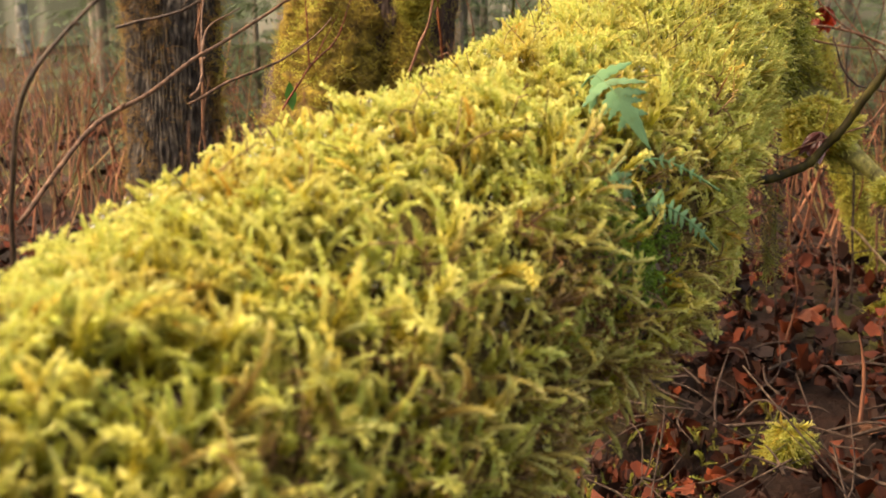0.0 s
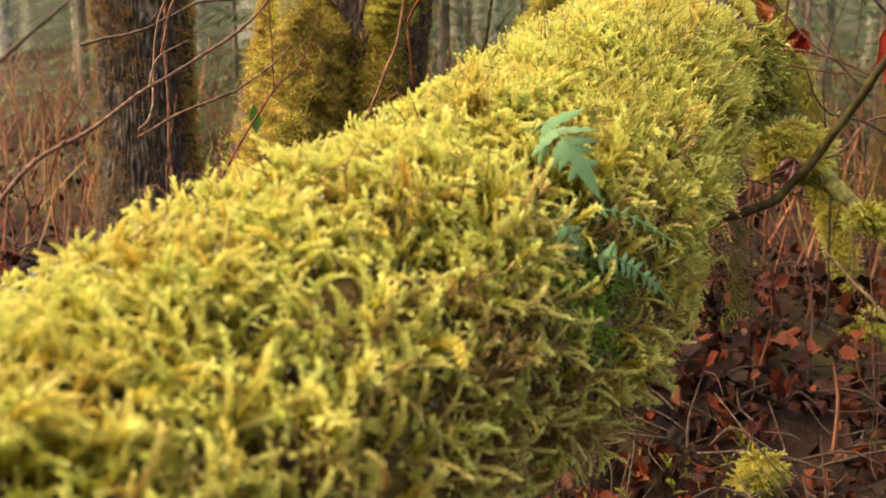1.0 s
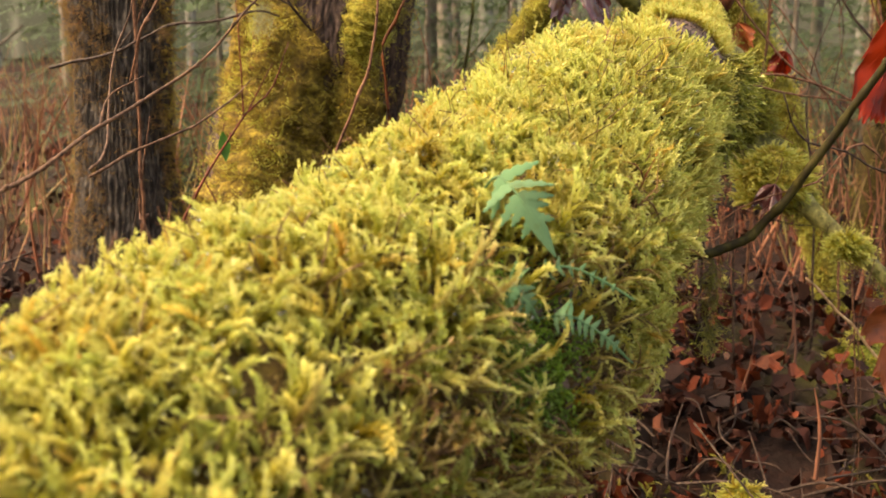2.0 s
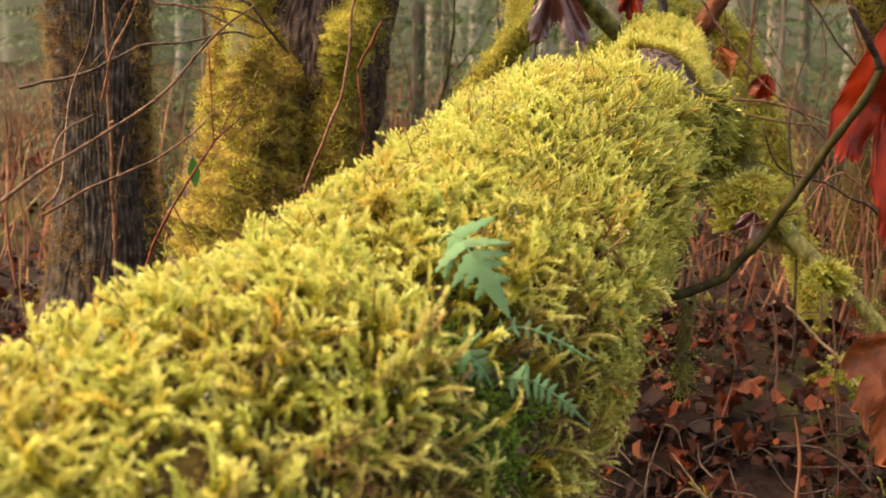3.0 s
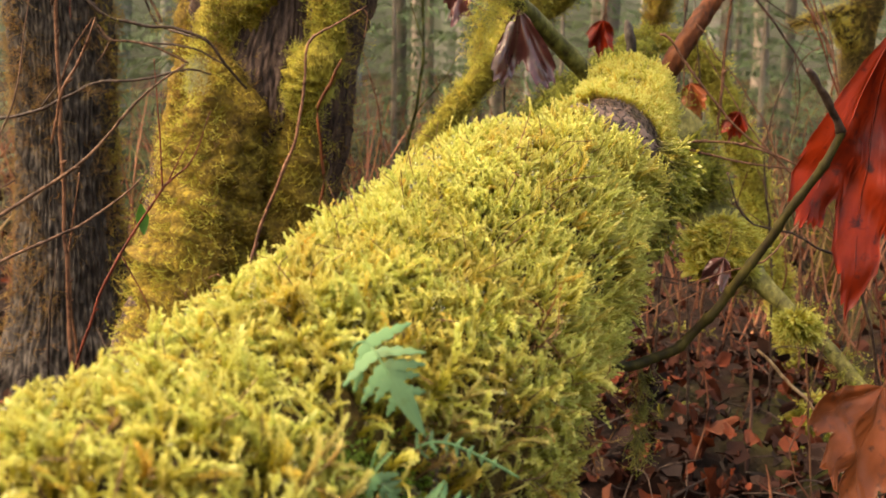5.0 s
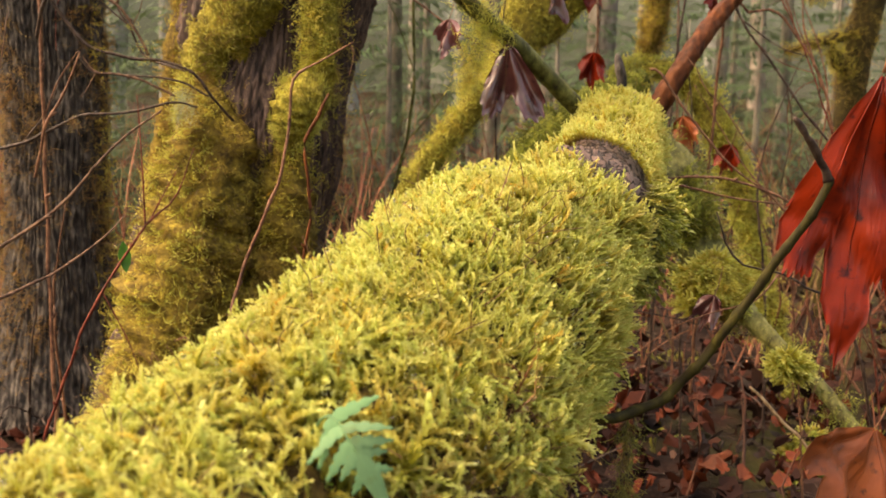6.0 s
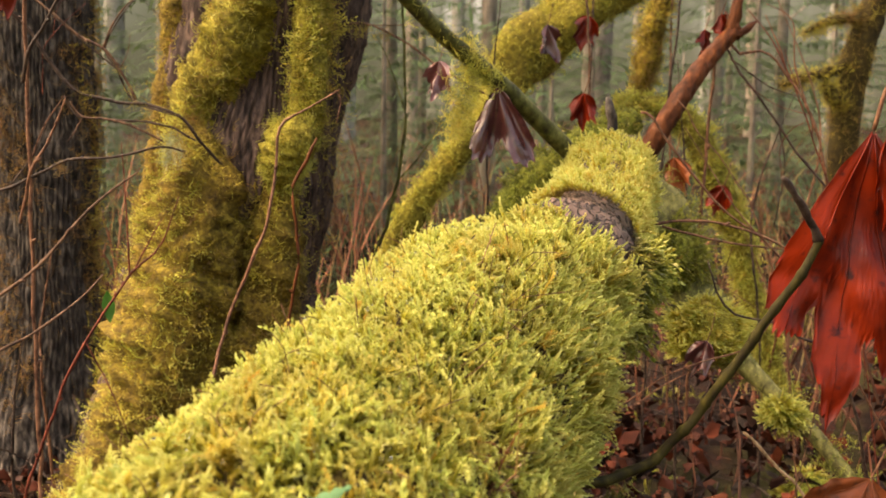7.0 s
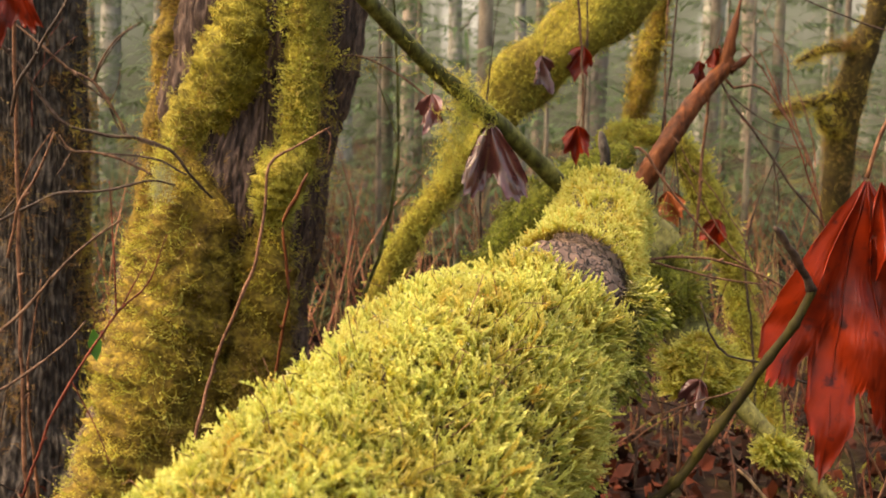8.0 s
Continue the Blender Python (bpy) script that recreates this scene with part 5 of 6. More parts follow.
twig("slanting_twig", [(-0.46, 1.97, 0.92, 0.0034), (-0.439, 1.95, 0.974, 0.0034), (-0.415, 1.95, 1.012, 0.003), (-0.384, 1.95, 1.065, 0.0026), (-0.362, 1.95, 1.10, 0.0022), (-0.32, 1.95, 1.17, 0.001)], "dark slanting twig beside the red leaf", TWIG_DARK, [], (0.4, 0.7), seed=62, slim=0.9)
twig("bent_shoot", [(-0.455, 1.92, 0.70, 0.0026), (-0.428, 1.9, 0.781, 0.0026), (-0.403, 1.9, 0.826, 0.0024), (-0.382, 1.9, 0.867, 0.002), (-0.37, 1.9, 0.899, 0.001)], "thin orange-brown shoot before the dark trunk", TWIG_BROWN, [], (0.5, 0.8), seed=63, slim=0.9)
twig("fine_twig", [(-0.456, 2.05, 0.90, 0.0014), (-0.454, 2.05, 0.941, 0.0014), (-0.45, 2.05, 0.979, 0.0014), (-0.418, 2.05, 1.017, 0.0012), (-0.379, 2.05, 1.051, 0.0006)], "fine wine-red twig on the dark trunk", TWIG_RED, [[(-0.435, 2.05, 0.995, 0.001), (-0.427, 2.05, 1.04, 0.0008), (-0.40, 2.05, 1.08, 0.0005)]], (0.5,), seed=64)
twig("dangling_twig", [(-0.396, 2.0, 0.89, 0.0016), (-0.375, 2.0, 0.866, 0.002), (-0.326, 2.0, 0.861, 0.0022), (-0.283, 2.0, 0.846, 0.0022), (-0.247, 2.0, 0.828, 0.0022)], "pale grey twig lying against the mossy trunk", TWIG_GREY, [[(-0.375, 2.0, 0.866, 0.0014), (-0.39, 2.0, 0.84, 0.0012), (-0.402, 2.0, 0.825, 0.0008)]], (0.5,), seed=65, slim=0.9)
twig("wiry_shoot", [(0.764, 2.2, 1.072, 0.0012), (0.812, 2.2, 1.019, 0.002), (0.847, 2.2, 0.958, 0.0024), (0.886, 2.2, 0.875, 0.0026), (0.903, 2.2, 0.827, 0.0028), (0.937, 2.2, 0.743, 0.0028), (1.02, 2.2, 0.45, 0.003), (1.1, 2.2, 0.0, 0.004)], "wiry red-brown shoot with swollen nodes", TWIG_RED, [[(0.844, 2.22, 0.999, 0.001), (0.864, 2.22, 0.951, 0.0018), (0.901, 2.22, 0.875, 0.002), (0.906, 2.22, 0.847, 0.002)], [(0.786, 2.25, 0.936, 0.0012), (0.845, 2.25, 0.898, 0.0014), (0.896, 2.22, 0.881, 0.0014)], [(0.89, 2.2, 0.87, 0.0014), (0.866, 2.22, 0.852, 0.0014), (0.857, 2.25, 0.809, 0.0014), (0.869, 2.25, 0.729, 0.0008)]], (0.1, 0.2, 0.3, 0.4), n=60, seed=66)
twig("arched_shoot", [(0.612, 2.05, 0.906, 0.001), (0.632, 2.05, 0.884, 0.0016), (0.647, 2.05, 0.852, 0.002), (0.681, 2.05, 0.82, 0.002), (0.723, 2.05, 0.762, 0.0022), (0.752, 2.05, 0.714, 0.0022), (0.82, 2.05, 0.5, 0.003), (0.88, 2.05, 0.0, 0.003)], "thin brown shoot with small buds", TWIG_BROWN, [], (0.1, 0.2, 0.3), seed=67)
twig("slim_sapling", [(0.50, 2.5, 1.35, 0.004), (0.512, 2.5, 1.17, 0.0045), (0.523, 2.5, 1.054, 0.005), (0.532, 2.5, 0.873, 0.005), (0.54, 2.5, 0.4, 0.006), (0.55, 2.5, -0.02, 0.006)], "straight grey-brown stem behind the log", TWIG_GREY, [], (0.3,), seed=68)
twig("slim_sapling", [(0.745, 2.6, 1.35, 0.004), (0.74, 2.6, 1.184, 0.0045), (0.733, 2.6, 1.046, 0.005), (0.721, 2.6, 0.915, 0.005), (0.70, 2.6, 0.5, 0.006), (0.69, 2.6, -0.02, 0.006)], "straight dark stem behind the broken limb", TWIG_DARK, [], (0.3,), seed=69)
twig("spindly_twig", [(0.76, 2.0, 1.15, 0.002), (0.808, 2.0, 1.128, 0.0022), (0.868, 2.0, 1.106, 0.0024), (0.944, 2.0, 1.082, 0.0026), (1.1, 2.0, 1.05, 0.003)], "dark bare twig reaching in high up", TWIG_DARK, [], (0.3, 0.5), seed=70)
twig("slack_twig", [(0.0, 2.3, 1.034, 0.0022), (0.077, 2.3, 1.037, 0.0022), (0.149, 2.3, 1.003, 0.0022), (0.232, 2.3, 0.947, 0.0022), (0.32, 2.3, 0.90, 0.0016)], "mossy grey twig reaching from the trunk", TWIG_GREY, [[(0.077, 2.3, 1.037, 0.0014), (0.12, 2.3, 1.036, 0.0012), (0.16, 2.3, 1.04, 0.0008)]], (0.3,), seed=71, slim=0.9)

twig("bowed_twig", [(0.522, 1.84, 0.438, 0.0022), (0.564, 1.86, 0.46, 0.002), (0.616, 1.88, 0.479, 0.0017), (0.657, 1.9, 0.489, 0.0014), (0.711, 1.92, 0.5, 0.0012)], "thin brown twig arched over the mossy limb", TWIG_BROWN, [], (0.4, 0.7), seed=81)
twig("lying_twig", [(0.508, 1.86, 0.505, 0.0022), (0.567, 1.88, 0.491, 0.0022), (0.621, 1.9, 0.473, 0.0022), (0.676, 1.92, 0.456, 0.0022), (0.764, 1.94, 0.444, 0.0022)], "dark twig lying across the mossy limb", TWIG_DARK, [], (0.3, 0.6), seed=82)
twig("crooked_twig", [(0.545, 1.98, 0.631, 0.002), (0.603, 2.0, 0.622, 0.0019), (0.645, 2.02, 0.593, 0.0017), (0.717, 2.04, 0.556, 0.0015), (0.765, 2.06, 0.512, 0.0014)], "crooked dark twig before the leaf litter", TWIG_DARK, [], (0.3, 0.6), seed=84)
twig("thin_twig", [(0.658, 2.0, 0.61, 0.0018), (0.71, 2.02, 0.584, 0.0015), (0.757, 2.04, 0.553, 0.0013), (0.788, 2.06, 0.533, 0.001)], "thin red-brown twig before the leaf litter", TWIG_BROWN, [], (0.5,), seed=85)
twig("thin_twig", [(0.718, 2.05, 0.654, 0.0014), (0.71, 2.07, 0.604, 0.0015), (0.704, 2.09, 0.566, 0.0017), (0.697, 2.11, 0.531, 0.0018)], "thin upright red-brown twig beside the limb", TWIG_BROWN, [], (0.5,), seed=86)


def twig_moss(owner, places, length, material, seed):
    """Small tufts of moss grown on a twig."""
    rng = np.random.default_rng(seed)
    for k, p in enumerate(places):
        at = np.array(p) + rng.normal(0, 0.006, (46, 3)) * (1.4, 0.6, 0.7)
        m = plant("moss_tuft", at, rng.normal(0, 0.6, (46, 3)) - (0, 0, 0.5), rng.uniform(0.5, 1, 46) * length, MEDIUM, material, rng)
        tagged(under(m, bpy.data.objects[owner], "small tuft of olive moss"), kind="stuff")


twig_moss("cross_twig", [(-0.415, 2.0, 0.786)], 0.020, MOSS_DRY, 1)
twig_moss("mossy_twig", [(-0.378, 2.03, 0.905), (-0.30, 2.03, 0.888), (-0.245, 2.03, 0.868)], 0.012, MOSS_FAR, 2)
twig_moss("forked_twig", [(-0.30, 2.02, 0.91), (-0.32, 2.02, 0.945)], 0.010, MOSS_SOFT, 3)
twig_moss("slack_twig", [(0.03, 2.3, 1.033), (0.06, 2.3, 1.03), (0.10, 2.3, 1.02)], 0.022, MOSS_FAR, 4)

tufts = thing("hanging_moss_strand", (0.362, 1.22, 0.54), "limp dark green moss strand dripping under the sapling stem", "moss")
tuft_rng = np.random.default_rng(5)
tuft_at = np.stack([tuft_rng.normal(0.374, 0.005, 140), tuft_rng.normal(1.225, 0.004, 140), tuft_rng.uniform(0.44, 0.548, 140)], 1)
tagged(under(plant("strand", tuft_at, np.stack([tuft_rng.normal(0, 0.35, 140), tuft_rng.normal(0, 0.3, 140), -np.ones(140)], 1), tuft_rng.uniform(0.015, 0.03, 140), WISP, MOSS_DEEP_SHADED, tuft_rng), tufts), kind="stuff")

for k, (x, y, z, size, mat, text) in enumerate(((0.645, 2.2, 0.80, 0.075, LEAF_RUST, "rust-brown leaf caught below the broken limb"), (0.49, 2.3, 0.915, 0.075, LEAF_RED, "red leaf caught behind the log end"), (0.565, 2.75, 1.09, 0.09, LEAF_RED, "red leaf hanging on a bare twig"), (0.45, 2.6, 1.06, 0.09, LEAF_PURPLE, "dull red leaf hanging behind the branch"), (0.21, 2.2, 0.97, 0.08, LEAF_PURPLE, "narrow red leaf hanging beside the mossy tuft"), (0.755, 2.25, 0.745, 0.07, LEAF_RED, "small red leaf on a thin twig"), (0.72, 2.2, 1.06, 0.06, LEAF_RED, "small red leaf at the snapped limb"), (0.82, 2.7, 1.06, 0.08, LEAF_RED, "red leaf hanging in the undergrowth"), (0.628, 1.85, 0.535, 0.065, LEAF_PURPLE, "dark wet leaf draped over the mossy limb"))):
    maple_leaf("caught_leaf", (x, y, z), size, mat, text, (0, 17 * (k % 3) - 15, 25 * (k % 4) - 30), [(x, y, z), (x + 0.006, y, z + 0.02), (x + 0.01, y, z + 0.045)], squeeze=0.42, wave=0.2, droop=-0.1, seed=20 + k, steps=48, rings=6, width=0.45, floor=0.72, crumple=0.05, teeth=0.05, ragged=0.015, pleat=0.005)


def green_leaf(at, length):
    t = thing("green_leaf", at, "single fresh green leaf hanging from a red twig", "leaf")
    V = []
    for q, g in ((0, 0.05), (0.2, 0.6), (0.45, 1), (0.7, 0.75), (0.9, 0.3), (1, 0.03)):
        c = np.array(at) + np.array([0.004 * q, -0.003 * q, -length * q])
        w = np.array([0.2 * length * g, 0.04 * length * g, 0])
        V += [c - w, c + (0, 0.0015, 0), c + w]
    V = np.array(V)
    V = np.vstack([V, V + (0, 0.0006, 0)])
    f = [(3 * a + b, 3 * a + b + 1, 3 * a + b + 4, 3 * a + b + 3) for a in range(5) for b in (0, 1)]
    f += [tuple(18 + x for x in reversed(q)) for q in f]
    under(link_mesh("blade", V, np.array(f), LEAF_GREEN), t)
    under(Limb([(*at, 0.0008), (at[0] + 0.003, at[1], at[2] + 0.012, 0.0008)], 5).mesh("stalk", TWIG_RED, 5), t)


green_leaf((-0.255, 1.685, 0.637), 0.045)


def mossy_lump(at, radius, seed, label):
    t = thing("mossy_stone", (at[0], at[1], 0), label, "stone")
    r = radius
    limb = Limb([(at[0], at[1], at[2] - r, r * 0.7), (at[0], at[1], at[2] - r * 0.3, r), (at[0], at[1], at[2] + r * 0.35, r * 0.85), (at[0], at[1], at[2] + r * 0.8, r * 0.45), (at[0], at[1], at[2] + r, 0.003)], 20, 0.12, 0.08, seed, True)
    under(limb.mesh("stone", PLUSH_GREEN, 18), t)
    tagged(under(moss_cover("moss", limb, 700, (0.2, 0.97), (0, 360), 0.02, LIGHT, MOSS, seed), t), kind="stuff")


mossy_lump((0.565, 1.73, 0.015), 0.034, 5, "small stone capped with yellow-green moss on the litter")
mossy_lump((1.05, 2.5, 0.02), 0.07, 6, "rounded stone capped with yellow-green moss on the litter")


# ---- leaf litter ----
def build_litter(name, n, near, far, steps, rings, seed, all_round):
    """Fallen leaves, curled and tilted, thinning out with distance."""
    v, f, _, _ = leaf_arrays(1.0, steps=steps, rings=rings, wave=0.12, droop=0.15, thick=0.01, width=0.38, floor=0.5, crumple=0.09)
    v, f = v[: len(v) // 2], f[0][: (steps - 1) * (rings - 1)]
    rng = np.random.default_rng(seed)
    d = rng.uniform(0, 1, n) ** 1.4 * (far - near) + near
    w = rng.uniform(-0.75, 0.8, n)
    around = np.arange(n) % 3 < all_round
    d[around], w[around] = 4.5 * np.sqrt(rng.uniform(0.02, 1, around.sum())), rng.uniform(-3.14, 3.14, around.sum())
    at = np.stack([0.1 + d * np.sin(w), d * np.cos(w), np.zeros(n)], 1)
    at[:, 2] = 0.05 * wavy(at, 1.3, 3) + 0.02 * wavy(at, 0.35, 4) - 0.01 + rng.uniform(0, 0.05, n)
    size = rng.uniform(0.016, 0.052, n)
    z = np.hstack([rng.normal(0, 0.8, (n, 2)), np.ones((n, 1))])
    z /= np.linalg.norm(z, axis=1)[:, None]
    x = rng.normal(0, 1, (n, 3))
    x -= z * (x * z).sum(1)[:, None]
    x /= np.linalg.norm(x, axis=1)[:, None]
    y = np.cross(z, x)
    lift = v[None, :, 1:2] * rng.uniform(-6, 6, n)[:, None, None]
    squeeze = rng.uniform(0.45, 1.0, n)[:, None, None]
    V = at[:, None] + size[:, None, None] * (v[None, :, :1] * squeeze * x[:, None] + v[None, :, 2:] * y[:, None] + lift * z[:, None])
    F = (f[None] + (np.arange(n) * len(v))[:, None, None]).reshape(-1, 4)
    return tagged(link_mesh(name, V.reshape(-1, 3), F, LITTER), "wet red-brown fallen leaves covering the ground", "leaf litter", kind="stuff")


build_litter("leaf_litter", 4200, 0.9, 3.4, 18, 3, 71, 0)
build_litter("leaf_litter", 9500, 2.2, 9.5, 7, 2, 73, 1)


def build_floor_clutter():
    """Broken sticks and low moss that lie among the leaves."""
    rng = np.random.default_rng(72)
    V, Q, base = [], [], 0
    for k in range(1100):
        d, w = 1.1 + 3.2 * rng.uniform() ** 1.3, rng.uniform(-0.6, 0.72)
        x, y = 0.1 + d * math.sin(w), d * math.cos(w)
        g, L, r = rng.uniform(0, 6.28), rng.uniform(0.05, 0.28), rng.uniform(0.0009, 0.0035)
        o = np.array([math.cos(g), math.sin(g), rng.normal(0.1, 0.3)]) * L
        c = np.array([x, y, rng.uniform(0.01, 0.06)])
        bow = rng.normal(0, 0.12, 3) * L
        v, q = Limb([(*(c - o * 0.5), r), (*(c + bow), r * 0.9), (*(c + o * 0.5), r * 0.35)], 8, 0.1, 0.03, k).arrays(4)
        V.append(v)
        Q.append(q[0] + base)
        base += len(v)
    tagged(link_mesh("stick_litter", np.vstack(V), np.vstack(Q), TWIG_DARK), "broken dark sticks strewn over the leaves", "sticks", kind="stuff")
    n = 5200
    p = np.stack([rng.uniform(-1.2, 2.2, n), rng.uniform(1.0, 3.6, n), np.zeros(n)], 1)
    p = p[wavy(p, 0.45, 91) + 0.5 * wavy(p, 0.12, 92) > 0.45]
    p[:, 2] = 0.05 * wavy(p * (1, 1, 0), 1.3, 3) + 0.02 * wavy(p * (1, 1, 0), 0.35, 4) - 0.01
    m = plant("ground_moss", p, rng.normal(0, 0.45, p.shape) + (0, 0, 1), rng.uniform(0.025, 0.055, len(p)), FINE, MOSS_DEEP_SHADED, rng)
    tagged(m, "low green moss growing between the fallen leaves", "moss", kind="stuff")


build_floor_clutter()


# ---- the wood behind ----
def bare_tree(at, height, radius, bark, lean, seed, label):
    t = thing("bare_tree", (at[0], at[1], 0), label, "tree", "trees of the wood")
    r = np.random.default_rng(seed)
    x, y = at
    rows = [(x, y, -0.1, radius * 1.4), (x + lean * 0.04, y, height * 0.06, radius * 1.05), (x + lean * 0.3, y, height * 0.35, radius * 0.85), (x + lean * 0.7, y, height * 0.7, radius * 0.5), (x + lean, y, height, radius * 0.1)]
    trunk = Limb(rows, 40, 0.05, 0.6, seed, True)
    under(trunk.mesh("trunk", bark, 12, 40, 0.03, 0.1), t)
    for k in range(10):
        c = trunk.c[int(40 * (0.25 + 0.07 * k))]
        w = r.uniform(0, 6.28)
        o = np.array([math.cos(w), math.sin(w), 0]) * r.uniform(0.7, 1.6)
        under(Limb([(*c, radius * 0.25), (*(c + o * 0.5 + (0, 0, 0.3)), radius * 0.16), (*(c + o + (0, 0, 0.9)), 0.004)], 10).mesh("limb", bark, 6), t)
    return t


def build_wood():
    r = random.Random(5)
    for k in range(22):
        d = 8.5 + 20 * (k / 22)
        w = -0.52 + 1.1 * ((k * 0.618034) % 1)
        kind = k % 3
        bark = (BARK_PALE_MIST, BARK_GREY_MIST, BARK_PALE_MIST)[kind]
        label = ("slender alder trunk, pale grey bark lightened to imitate mist", "bare tree, grey-brown bark lightened to imitate mist", "slender alder trunk, pale grey bark lightened to imitate mist")[kind]
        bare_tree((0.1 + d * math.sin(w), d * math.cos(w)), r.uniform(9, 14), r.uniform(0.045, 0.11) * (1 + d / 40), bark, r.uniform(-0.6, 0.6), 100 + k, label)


def conifer(at, height, seed):
    t = thing("young_conifer", (*at, 0), "young green conifer with drooping sprays of needles", "tree", "young conifers")
    r = np.random.default_rng(seed)
    x, y = at
    under(Limb([(x, y, -0.05, 0.05), (x, y, height * 0.5, 0.03), (x, y, height, 0.004)], 12, upright=True).mesh("trunk", BARK_GREY_MIST, 8), t)
    V, Q = [], []
    for k in range(70):
        h = 0.15 + (height - 0.3) * k / 70
        reach = 0.35 * (height - h) * r.uniform(0.7, 1.1) + 0.12
        w = k * 2.4 + r.uniform(-0.3, 0.3)
        o, side = np.array([math.cos(w), math.sin(w), 0]), np.array([-math.sin(w), math.cos(w), 0])
        for u in np.linspace(0.12, 1, 42):
            c = np.array([x, y, h]) + o * reach * u + np.array([0, 0, -0.35 * reach * u * u + 0.1 * u])
            for sgn in (-1, 1):
                d = side * sgn * 0.8 + o * 0.5 + np.array([0, 0, -0.25]) + r.normal(0, 0.15, 3)
                L = (0.03 + 0.09 * (1.1 - u)) * r.uniform(0.7, 1.3) * (0.6 + reach)
                b = len(V)
                n = np.cross(d, (0, 0, 1)) * 0.045 * L
                V.extend([c, c + d * L * 0.5 + n, c + d * L, c + d * L * 0.5 - n])
                Q.append((b, b + 1, b + 2, b + 3))
    tagged(under(link_mesh("needles", np.array(V), np.array(Q), NEEDLES), t, "blue-green needle sprays"), kind="stuff")
    return t


def build_conifers():
    first = conifer((0.0, 7.0), 3.0, 81)
    second = conifer((-1.2, 9.0), 4.2, 82)
    spots = ((-0.75, 5.2), (0.55, 6.2), (1.9, 6.6), (2.6, 7.6), (3.6, 9.0), (1.2, 9.5), (0.2, 10.5), (-0.8, 6.4), (-2.6, 8.0), (2.3, 11), (4.6, 12), (-3.5, 11), (0.9, 13))
    for k, (x, y) in enumerate(spots):
        copy_thing((first, second)[k % 2], pose(x, y, 0, 0, 0, 47 * k))
    low = ((-1.25, 5.0, 0.5), (-1.5, 6.0, 0.6), (-1.95, 7.2, 0.7), (-0.6, 4.4, 0.34), (0.35, 4.6, 0.30), (0.75, 5.0, 0.36), (1.25, 4.7, 0.36), (1.7, 5.2, 0.42), (2.2, 5.6, 0.42), (1.05, 5.8, 0.46), (-1.0, 5.4, 0.46), (0.0, 5.6, 0.40), (2.9, 6.4, 0.5), (1.5, 6.6, 0.5), (0.5, 7.2, 0.5), (2.2, 7.4, 0.55), (-1.7, 6.6, 0.5), (3.4, 7.6, 0.55))
    for k, (x, y, size) in enumerate(low):
        copy_thing((first, second)[k % 2], pose(x, y, 0, 0, 0, 71 * k) @ Matrix.Scale(size, 4))


build_wood()
build_conifers()


def build_undergrowth():
    """Bare brush on the forest floor, too dense to count."""
    rng = np.random.default_rng(44)
    V, Q, T, base = [], [], [], 0
    for k in range(2390):
        d, w = rng.uniform(*((3.3, 10), (3.0, 6.0), (1.9, 3.3))[0 if k < 2200 else 1 if k < 2360 else 2]), rng.uniform(-0.6 if k < 2200 else 0.22, 0.62)
        x, y = 0.1 + d * math.sin(w), d * math.cos(w)
        h = rng.uniform(0.15, 0.75) if k < 2200 else rng.uniform(0.05, 0.35)
        lean = rng.normal(0, 0.28, 2) * h
        r = rng.uniform(0.002, 0.006)
        bow = rng.normal(0, 0.12, 2) * h
        v, q = Limb([(x, y, -0.02, r), (x + lean[0] * 0.4 + bow[0], y + lean[1] * 0.4 + bow[1], h * 0.5, r * 0.75), (x + lean[0], y + lean[1], h, r * 0.2)], 6).arrays(3)
        V.append(v)
        Q.append(q[0] + base)
        T.append(np.full(len(v), rng.uniform(0, 1) if k < 2200 else rng.uniform(0, 0.5)))
        base += len(v)
    m, t, b = shader("brush_stems", 0.7, 0.2)
    c = ramp(t, attribute(t, "tint"), [(0.0, (0.07, 0.032, 0.02)), (0.4, (0.20, 0.075, 0.042)), (0.75, (0.28, 0.13, 0.075)), (1.0, (0.18, 0.17, 0.06))])
    t.links.new(c, b.inputs["Base Color"])
    return tagged(link_mesh("undergrowth", np.vstack(V), np.vstack(Q), m, {"tint": np.concatenate(T)}), "bare reddish-brown brush on the forest floor", "undergrowth", kind="stuff")


build_undergrowth()


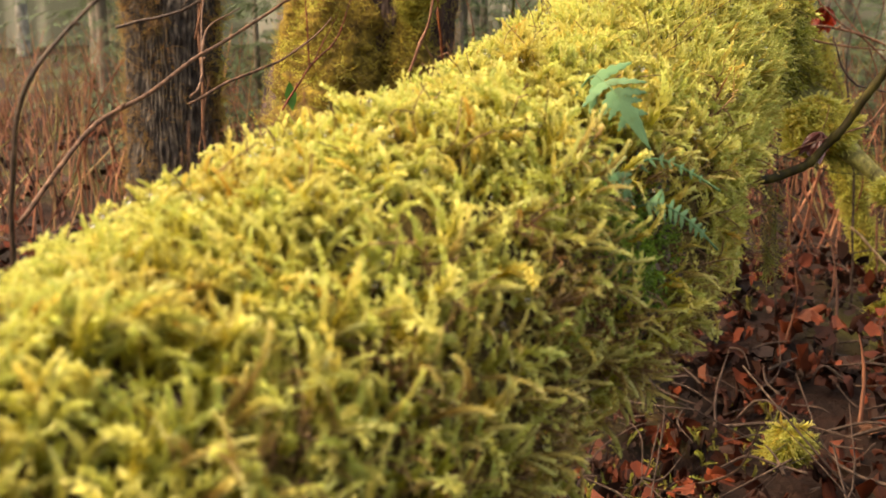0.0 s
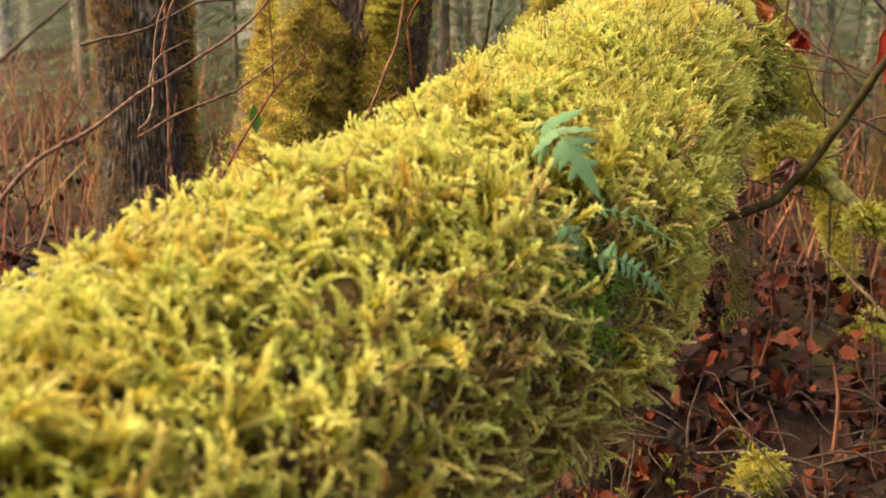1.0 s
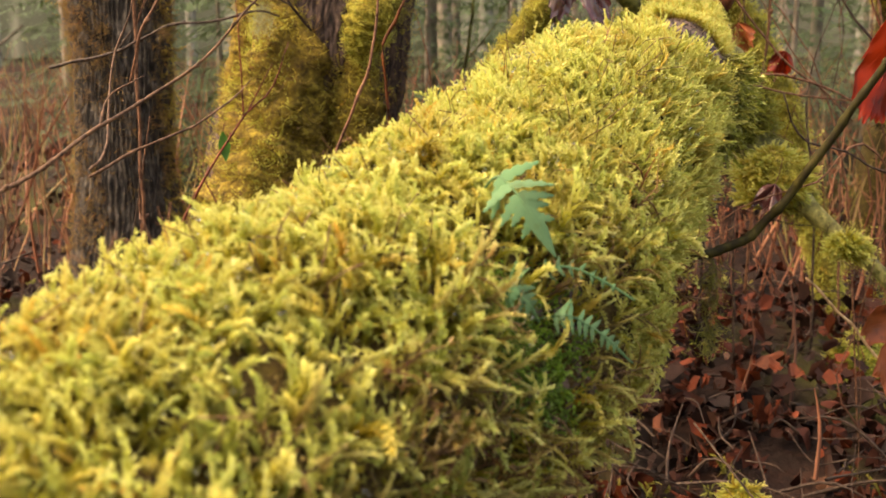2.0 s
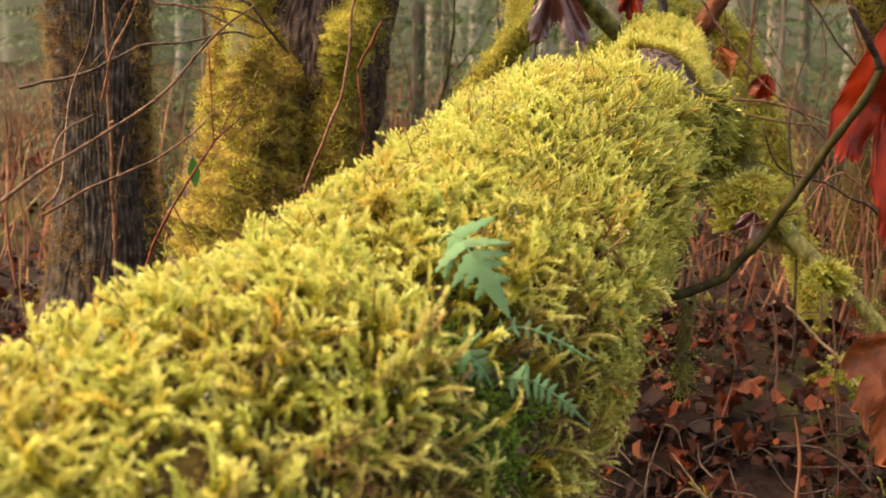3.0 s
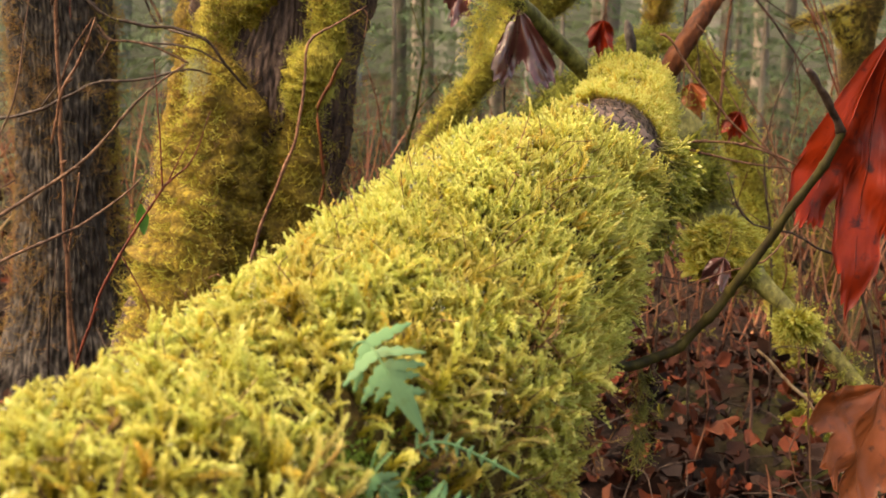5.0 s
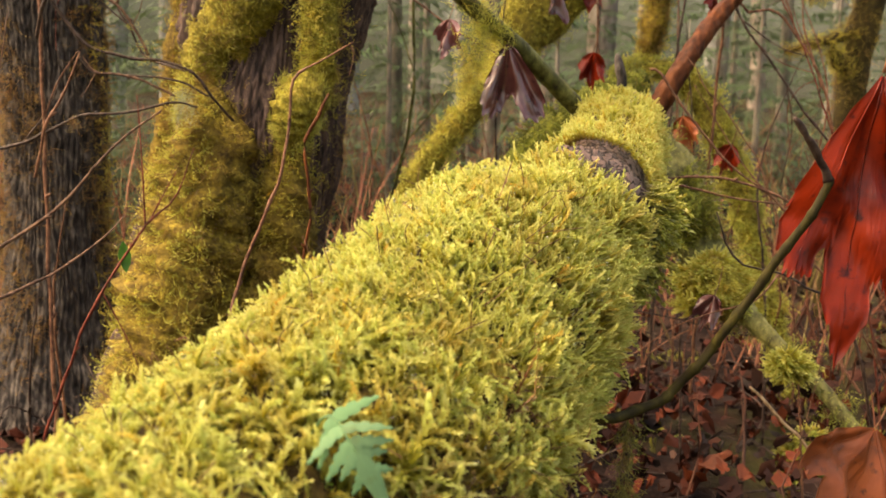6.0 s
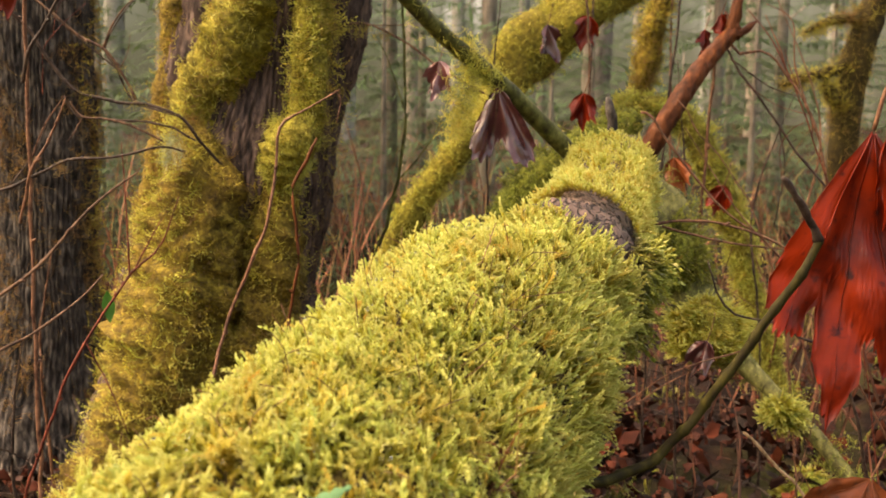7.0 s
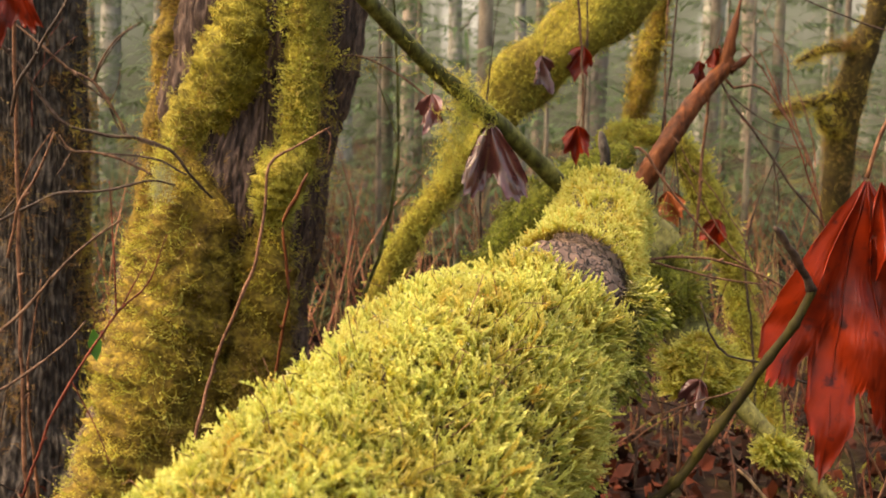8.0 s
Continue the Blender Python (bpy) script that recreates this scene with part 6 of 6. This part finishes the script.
def build_dew():
    """Beads of water on the moss."""
    m, t, b = shader("clear_water", 0.02, 0.5)
    b.inputs["Transmission Weight"].default_value = 1.0
    b.inputs["IOR"].default_value = 1.33
    bm = bmesh.new()
    bmesh.ops.create_icosphere(bm, subdivisions=2, radius=1.0)
    v0 = np.array([v.co[:] for v in bm.verts])
    f0 = np.array([[v.index for v in f.verts] for f in bm.faces])
    bm.free()
    rng = np.random.default_rng(12)
    n = 650
    s, a = rng.uniform(along_log(0.5), along_log(1.3), n), np.radians(rng.uniform(20, 130, n))
    p, way, _ = log_limb.surf(s, a, 0.0225)
    p += rng.normal(0, 0.002, p.shape)
    size = rng.uniform(0.0007, 0.0019, n)
    V = (p[:, None] + v0[None] * size[:, None, None]).reshape(-1, 3)
    F = (f0[None] + (np.arange(n) * len(v0))[:, None, None]).reshape(-1, 3)
    return tagged(link_mesh("dew", V, F, m), "clear beads of water on the moss tips", "water drops", kind="stuff")


build_dew()


def build_backdrop():
    """A glowing sheet far behind the trees, with the misty distance painted on it."""
    m, t, b = shader("glowing_painted_mist", 1.0, 0.0)
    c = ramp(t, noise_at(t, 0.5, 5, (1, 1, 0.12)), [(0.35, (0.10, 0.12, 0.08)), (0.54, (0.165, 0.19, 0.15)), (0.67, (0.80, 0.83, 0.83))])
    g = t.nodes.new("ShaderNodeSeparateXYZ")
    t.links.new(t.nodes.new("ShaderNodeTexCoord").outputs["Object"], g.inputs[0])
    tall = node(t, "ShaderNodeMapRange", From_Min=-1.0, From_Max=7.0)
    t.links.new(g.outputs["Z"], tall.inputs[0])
    # Sky brightness is painted in by height: dim brown low, pale at the top.
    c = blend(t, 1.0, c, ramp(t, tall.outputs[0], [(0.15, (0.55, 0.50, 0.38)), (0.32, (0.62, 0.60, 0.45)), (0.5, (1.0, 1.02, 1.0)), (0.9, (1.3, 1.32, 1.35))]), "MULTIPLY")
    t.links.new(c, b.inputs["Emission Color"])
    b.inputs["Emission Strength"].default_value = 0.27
    b.inputs["Base Color"].default_value = (0.05, 0.05, 0.05, 1)
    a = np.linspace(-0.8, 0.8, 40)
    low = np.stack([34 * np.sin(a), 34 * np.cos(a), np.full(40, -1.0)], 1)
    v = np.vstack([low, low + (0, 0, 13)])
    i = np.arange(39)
    return tagged(link_mesh("backdrop", v, np.stack([i, i + 1, i + 41, i + 40], 1), m), "glowing backdrop painted with pale mist and far trees", "backdrop", kind="structure")


build_backdrop()
